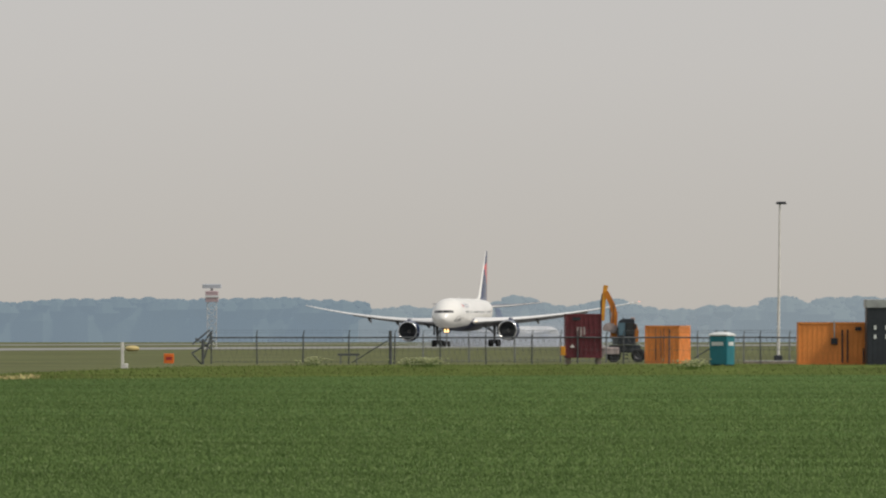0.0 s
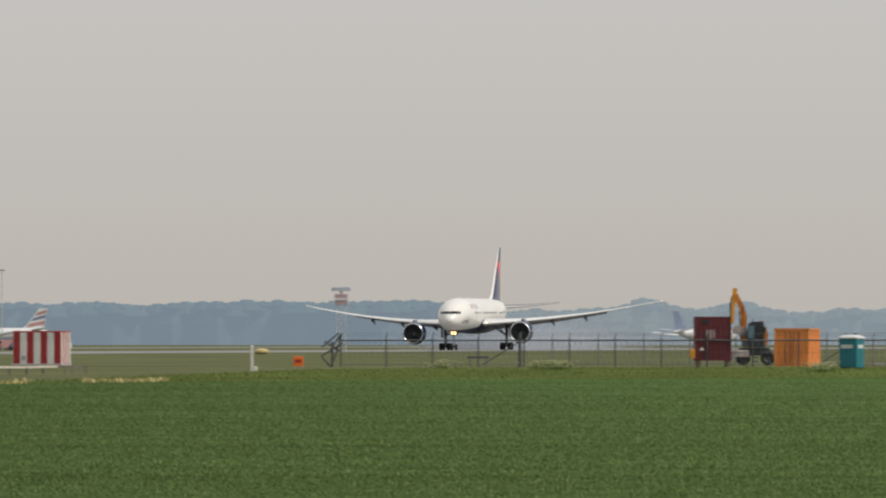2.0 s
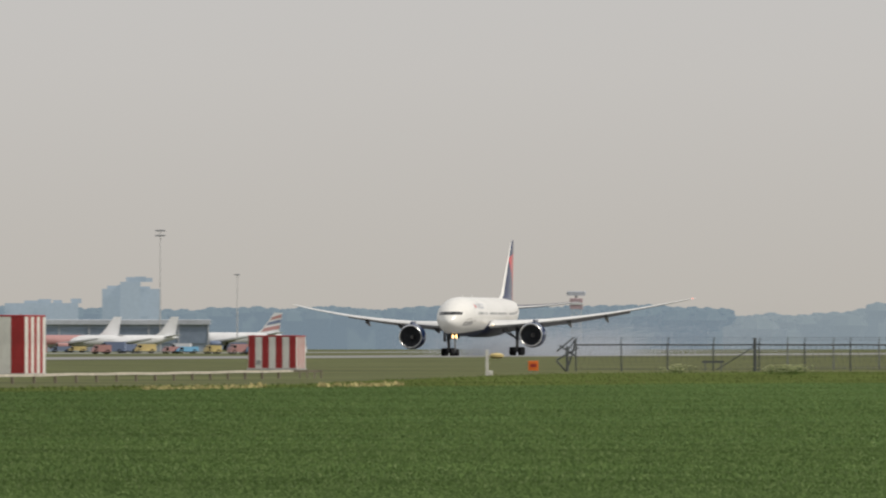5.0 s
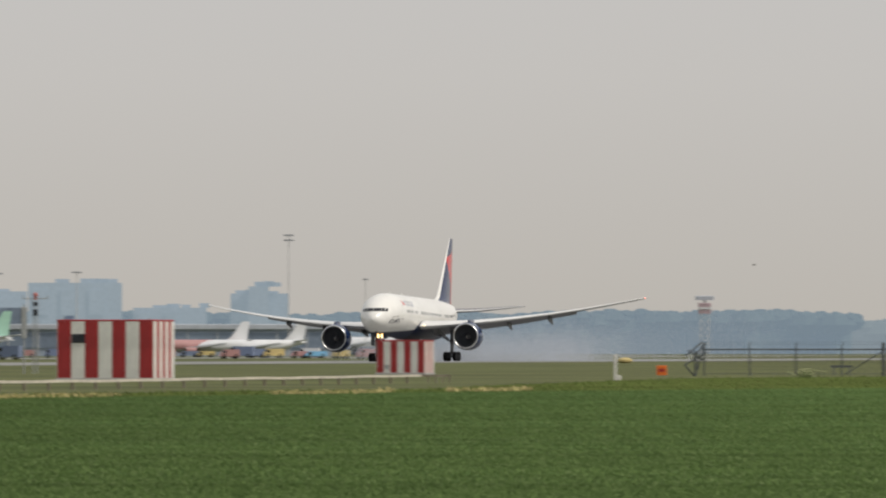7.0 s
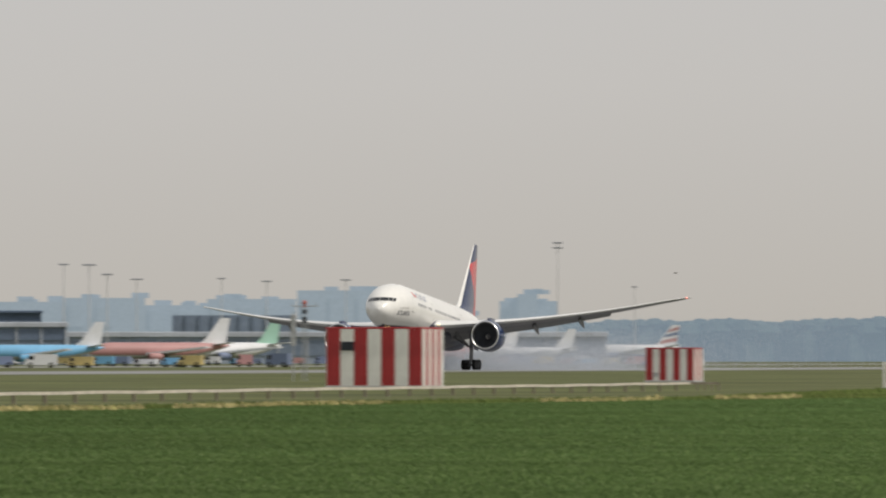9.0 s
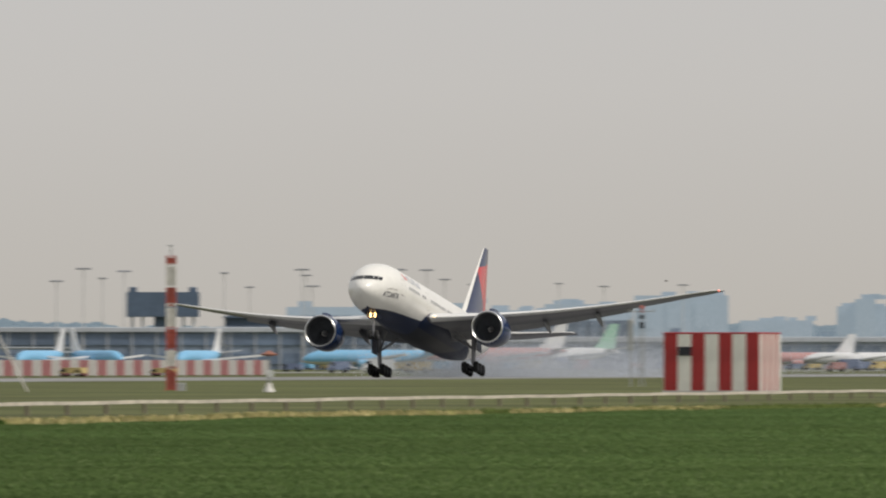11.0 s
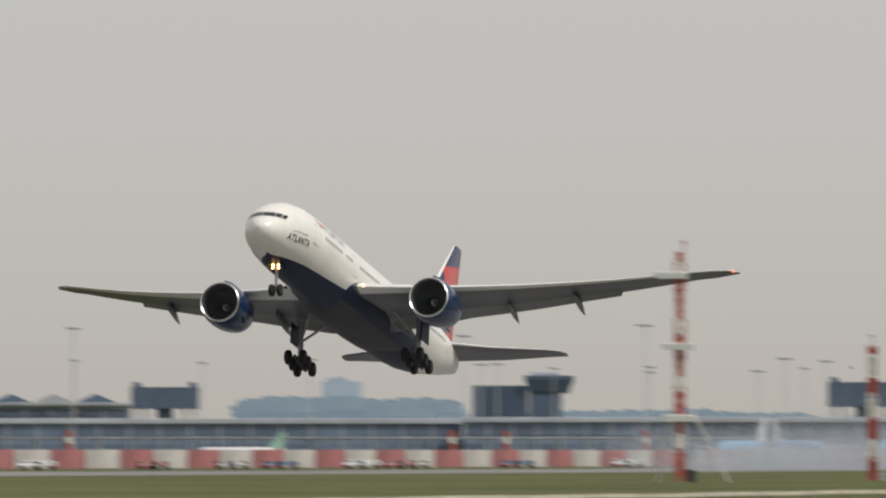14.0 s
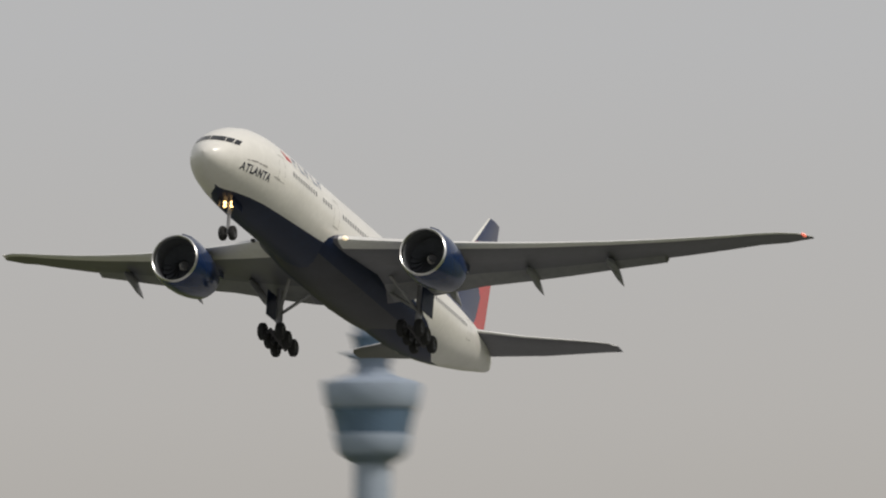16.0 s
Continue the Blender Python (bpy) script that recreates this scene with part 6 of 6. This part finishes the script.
def weeds(b, size, n, mat, label, category, seed, name="weed_clump"):
    rnd = random.Random(seed)
    sh = Shape()
    for k in range(n):
        a, rr = rnd.uniform(0, 6.28), size * rnd.random() ** 0.5
        x, y, z = rr * math.cos(a), rr * math.sin(a), rnd.uniform(0, 0.55) * size * (1.1 - rr / size)
        q, u = rnd.uniform(0, 6.28), rnd.uniform(0.06, 0.13)
        sh.add([(x, y, z), (x + u * math.cos(q), y + u * math.sin(q), z + u * 0.8), (x + u * 0.3, y - u * 0.4, z + u * 1.5), (x - u * 0.5, y + u * 0.3, z + u)], [(0, 1, 2, 3)])
    ob = new(name, sh.mesh(name, mat))
    ob.matrix_basis = facing(b, float(field_edge(b)) * 1.004)
    tagged(ob, label, category, "field edge weeds", "")


for k, b in enumerate((2790, 2845, 2740, 2905, 3010, 3200)):
    weeds(b, 0.15 + 0.15 * ((k * 7) % 5) / 5, 110, WEED_LEAF, "dark green leafy weed clump at the field edge", "weeds", k)
for k, (b, r) in enumerate(((34, 690), (20, 700), (-437, 640), (-450, 645), (230, 720), (60, 700))):
    m = facing(b, r)
    rnd = random.Random(k + 50)
    sh = Shape()
    for q in range(60):
        x, y, z = rnd.gauss(0, 0.4), rnd.gauss(0, 0.3), rnd.uniform(0.2, 0.6)
        sh.tube((x, y, 0), (x, y, z), 0.008, seg=3, slot=1)
        sh.ball((x, y, z), 0.07, 0.07, 0.025, 6)
    ob = new("flowering_weeds", sh.mesh("flowering_weeds", BLOSSOM, WEED_LEAF))
    ob.matrix_basis = m
    tagged(ob, "loose patch of pale umbel flowers on thin stems", "wildflowers", "field edge weeds", "stuff")


# ---- the engines' haze ----
def exhaust_haze():
    """Fine drifting flecks, thick near the runway and thinning outwards."""
    rng = np.random.default_rng(9)
    n, puffs = 540000, 110
    centre = np.sort(rng.gamma(2.0, 36, puffs)) + 12
    aside, lift = rng.normal(0, 4 + centre * 0.05), np.abs(rng.normal(0, 1.2 + centre * 0.008))
    k = rng.integers(0, puffs, n)
    width = 1.6 + centre[k] * 0.022
    along = centre[k] + rng.normal(0, 1, n) * width * 2.5
    side = aside[k] + rng.normal(0, 1, n) * width
    up = np.abs(lift[k] + rng.normal(0, 0.5, n) * width) + 0.05
    d = rng.normal(0, 0.0235, (n, 3, 3)) + np.stack((side, along, up), 1)[:, None]
    me = bpy.data.meshes.new("exhaust_haze")
    me.vertices.add(n * 3)
    me.vertices.foreach_set("co", d.astype(np.float32).ravel())
    me.loops.add(n * 3)
    me.loops.foreach_set("vertex_index", np.arange(n * 3, dtype=np.int32))
    me.polygons.add(n)
    me.polygons.foreach_set("loop_start", np.arange(n, dtype=np.int32) * 3)
    me.update(calc_edges=True)
    me.materials.append(HAZE)
    return tagged(new("exhaust_haze", me), "thin grey exhaust haze trailing over the runway", "haze", "", "stuff")


haze = exhaust_haze()


# ---- birds ----
def bird(label):
    t = thing("bird", pose(0, 0, -50), label, "bird")
    sh = Shape()
    sh.loft([[(x, r * math.cos(a), r * 0.9 * math.sin(a)) for a in [2 * math.pi * i / 8 for i in range(8)]] for x, r in ((-0.11, 0.002), (-0.095, 0.014), (-0.06, 0.024), (0, 0.03), (0.06, 0.018), (0.1, 0.008), (0.14, 0.002))])
    part("body", sh, BIRD_BROWN, t, smooth=True)
    for s in (1, -1):
        sh = Shape()
        sh.loft([[(x0, y * s, z + 0.004), (x1, y * s, z), (x0, y * s, z - 0.004)] for x0, x1, y, z in ((-0.05, 0.05, 0.02, 0.01), (-0.06, 0.04, 0.09, 0.03), (-0.01, 0.02, 0.17, 0.01))], caps=True)
        part("wing", sh, BIRD_BROWN, t)
    return t


swift = bird("small dark bird flying fast over the field")
gull = bird("small dark bird far over the runway")


# ---- what moves ----
FLIGHT = (  # seconds, metres to go, metres aside, wheel height, pitch, roll, yaw, wing bend
    (0, 2206.7, 0.00, 0.03, 0.00, 0.66, -0.05, -4.63),
    (0.1, 2199.2, 0.00, 0.03, -0.00, 0.66, -0.05, -4.62),
    (0.5, 2169.0, 0.00, 0.03, -0.01, 0.68, -0.06, -4.58),
    (1, 2131.3, 0.00, 0.03, -0.01, 0.69, -0.08, -4.54),
    (1.5, 2093.5, 0.00, 0.04, -0.02, 0.71, -0.09, -4.49),
    (2, 2055.5, 0.00, 0.04, -0.03, 0.73, -0.11, -4.44),
    (2.5, 2017.2, 0.00, 0.04, -0.04, 0.75, -0.12, -4.39),
    (3, 1978.6, 0.00, 0.04, -0.04, 0.76, -0.14, -4.35),
    (3.5, 1939.3, 0.00, 0.04, -0.05, 0.78, -0.15, -4.30),
    (4, 1898.7, 0.00, 0.05, -0.04, 0.79, 0.00, -4.20),
    (4.5, 1857.4, 0.00, 0.05, -0.03, 0.81, 0.15, -4.10),
    (5, 1816.2, 0.00, 0.05, -0.01, 0.82, 0.05, -4.00),
    (5.5, 1774.8, 0.00, 0.07, 0.00, 0.83, 0.00, -3.90),
    (6, 1733.3, 0.00, 0.09, 0.15, 0.85, -0.05, -3.80),
    (6.5, 1691.6, 0.00, 0.11, 0.60, 0.86, -0.08, -3.70),
    (7, 1649.6, 0.00, 0.12, 1.25, 0.87, -0.11, -3.60),
    (7.5, 1607.1, 0.00, 0.14, 2.00, 0.89, -0.11, -3.50),
    (8, 1563.4, 0.00, 0.16, 2.77, 0.90, -0.10, -3.15),
    (8.5, 1518.9, 0.00, 0.21, 3.50, 0.96, -0.05, -2.82),
    (9, 1473.8, 0.00, 0.26, 4.30, 1.02, 0.00, -2.49),
    (9.5, 1428.1, 0.00, 0.32, 5.20, 1.08, 0.05, -2.16),
    (10, 1381.8, 0.00, 0.37, 6.15, 1.14, 0.10, -1.83),
    (10.5, 1334.7, 0.00, 0.42, 7.10, 1.20, 0.15, -1.50),
    (11, 1287.6, 0.00, 0.56, 7.80, 1.35, 0.20, -1.20),
    (11.5, 1239.3, 0.00, 0.93, 8.90, 1.40, 0.28, -0.75),
    (12, 1191.4, 0.00, 1.62, 9.90, 1.32, 0.40, -0.45),
    (12.5, 1142.4, 0.00, 2.82, 10.68, 1.00, 0.52, -0.25),
    (13, 1093.8, 0.05, 4.42, 11.33, 0.78, 0.58, -0.12),
    (13.5, 1045.3, 0.10, 6.65, 11.95, 0.85, 0.55, -0.05),
    (14, 996.7, 0.15, 9.30, 13.19, 1.09, 0.53, 0.00),
    (14.5, 947.1, 0.30, 12.63, 14.27, 1.32, 0.62, 0.00),
    (15, 898.1, 0.50, 16.60, 14.88, 1.43, 0.74, 0.00),
    (15.5, 850.0, 0.90, 21.40, 15.10, 1.22, 0.87, 0.00),
    (15.9, 811.2, 1.22, 25.58, 15.00, 0.88, 0.98, 0.00),
    (16, 801.4, 1.30, 26.63, 14.96, 0.78, 1.01, 0.00),
)


def motions():
    walk(plane, [(t, Matrix.Translation(beside(s, OFF + aside).translation + Vector((0, 0, h))) @ pose(0, 0, 0, roll, -pitch, yaw - 90 - math.degrees(AXIS)))
                 for t, s, aside, h, pitch, roll, yaw, bend in FLIGHT])
    for wing, engine, pivot, side in JOINTS:
        for piece in (wing, engine):
            walk(piece, [(t, Matrix.Translation(pivot) @ pose(0, 0, 0, side * bend) @ Matrix.Translation(-pivot)) for t, s, aside, h, pitch, roll, yaw, bend in FLIGHT])
    for bogie, gy in BOGIES:
        # flat on the runway while the nose comes up, then hanging heel down
        walk(bogie, [(t, pose(0, gy, 0.68 - float(np.interp(h, (0, 0.42, 0.6, 2.5), (0, 0.42, 0.35, 0.05))), 0, max(-9.0, pitch * min(1.0, max(0.0, (0.55 - h) / 0.15)) - max(0.0, h - 0.55) * 14), 0)) for t, s, aside, h, pitch, roll, yaw, bend in FLIGHT])

    for leg, x in NOSE_LEG:
        walk(leg, [(t, pose(x, 0, float(np.interp(t, (0, 6, 8, 13), (0, 0, 0.15, 0.4))))) for t, *rest in FLIGHT])
    # an airliner taxis eastwards far off
    walk(taxiing, [(t, facing(-170 - 43.5 * (t - 0.5), 3950, -125)) for t in [0.5 * i for i in range(33)]])
    # the engines' haze follows over the runway and is left behind after lift-off
    walk(haze, [(t, beside(s if t <= 12 else 1192 - 45 * (t - 12), OFF)) for t, s, aside, h, pitch, roll, yaw, bend in FLIGHT])
    # one bird crosses from east to west, another drifts far off
    walk(swift, [(t, pose(2.22 - 15.1 * (t - 1.1), 90, 2.75 + 0.05 * math.sin(t * 21), 10 * math.sin(t * 17), 0, 0)) for t in [0.25 * i for i in range(65)]])
    walk(gull, [(t, pose(-9.4 - 9 * (t - 7), 600, 6.1 + 0.1 * math.sin(t), 0, 0, 0)) for t in [i for i in range(17)]])


motions()
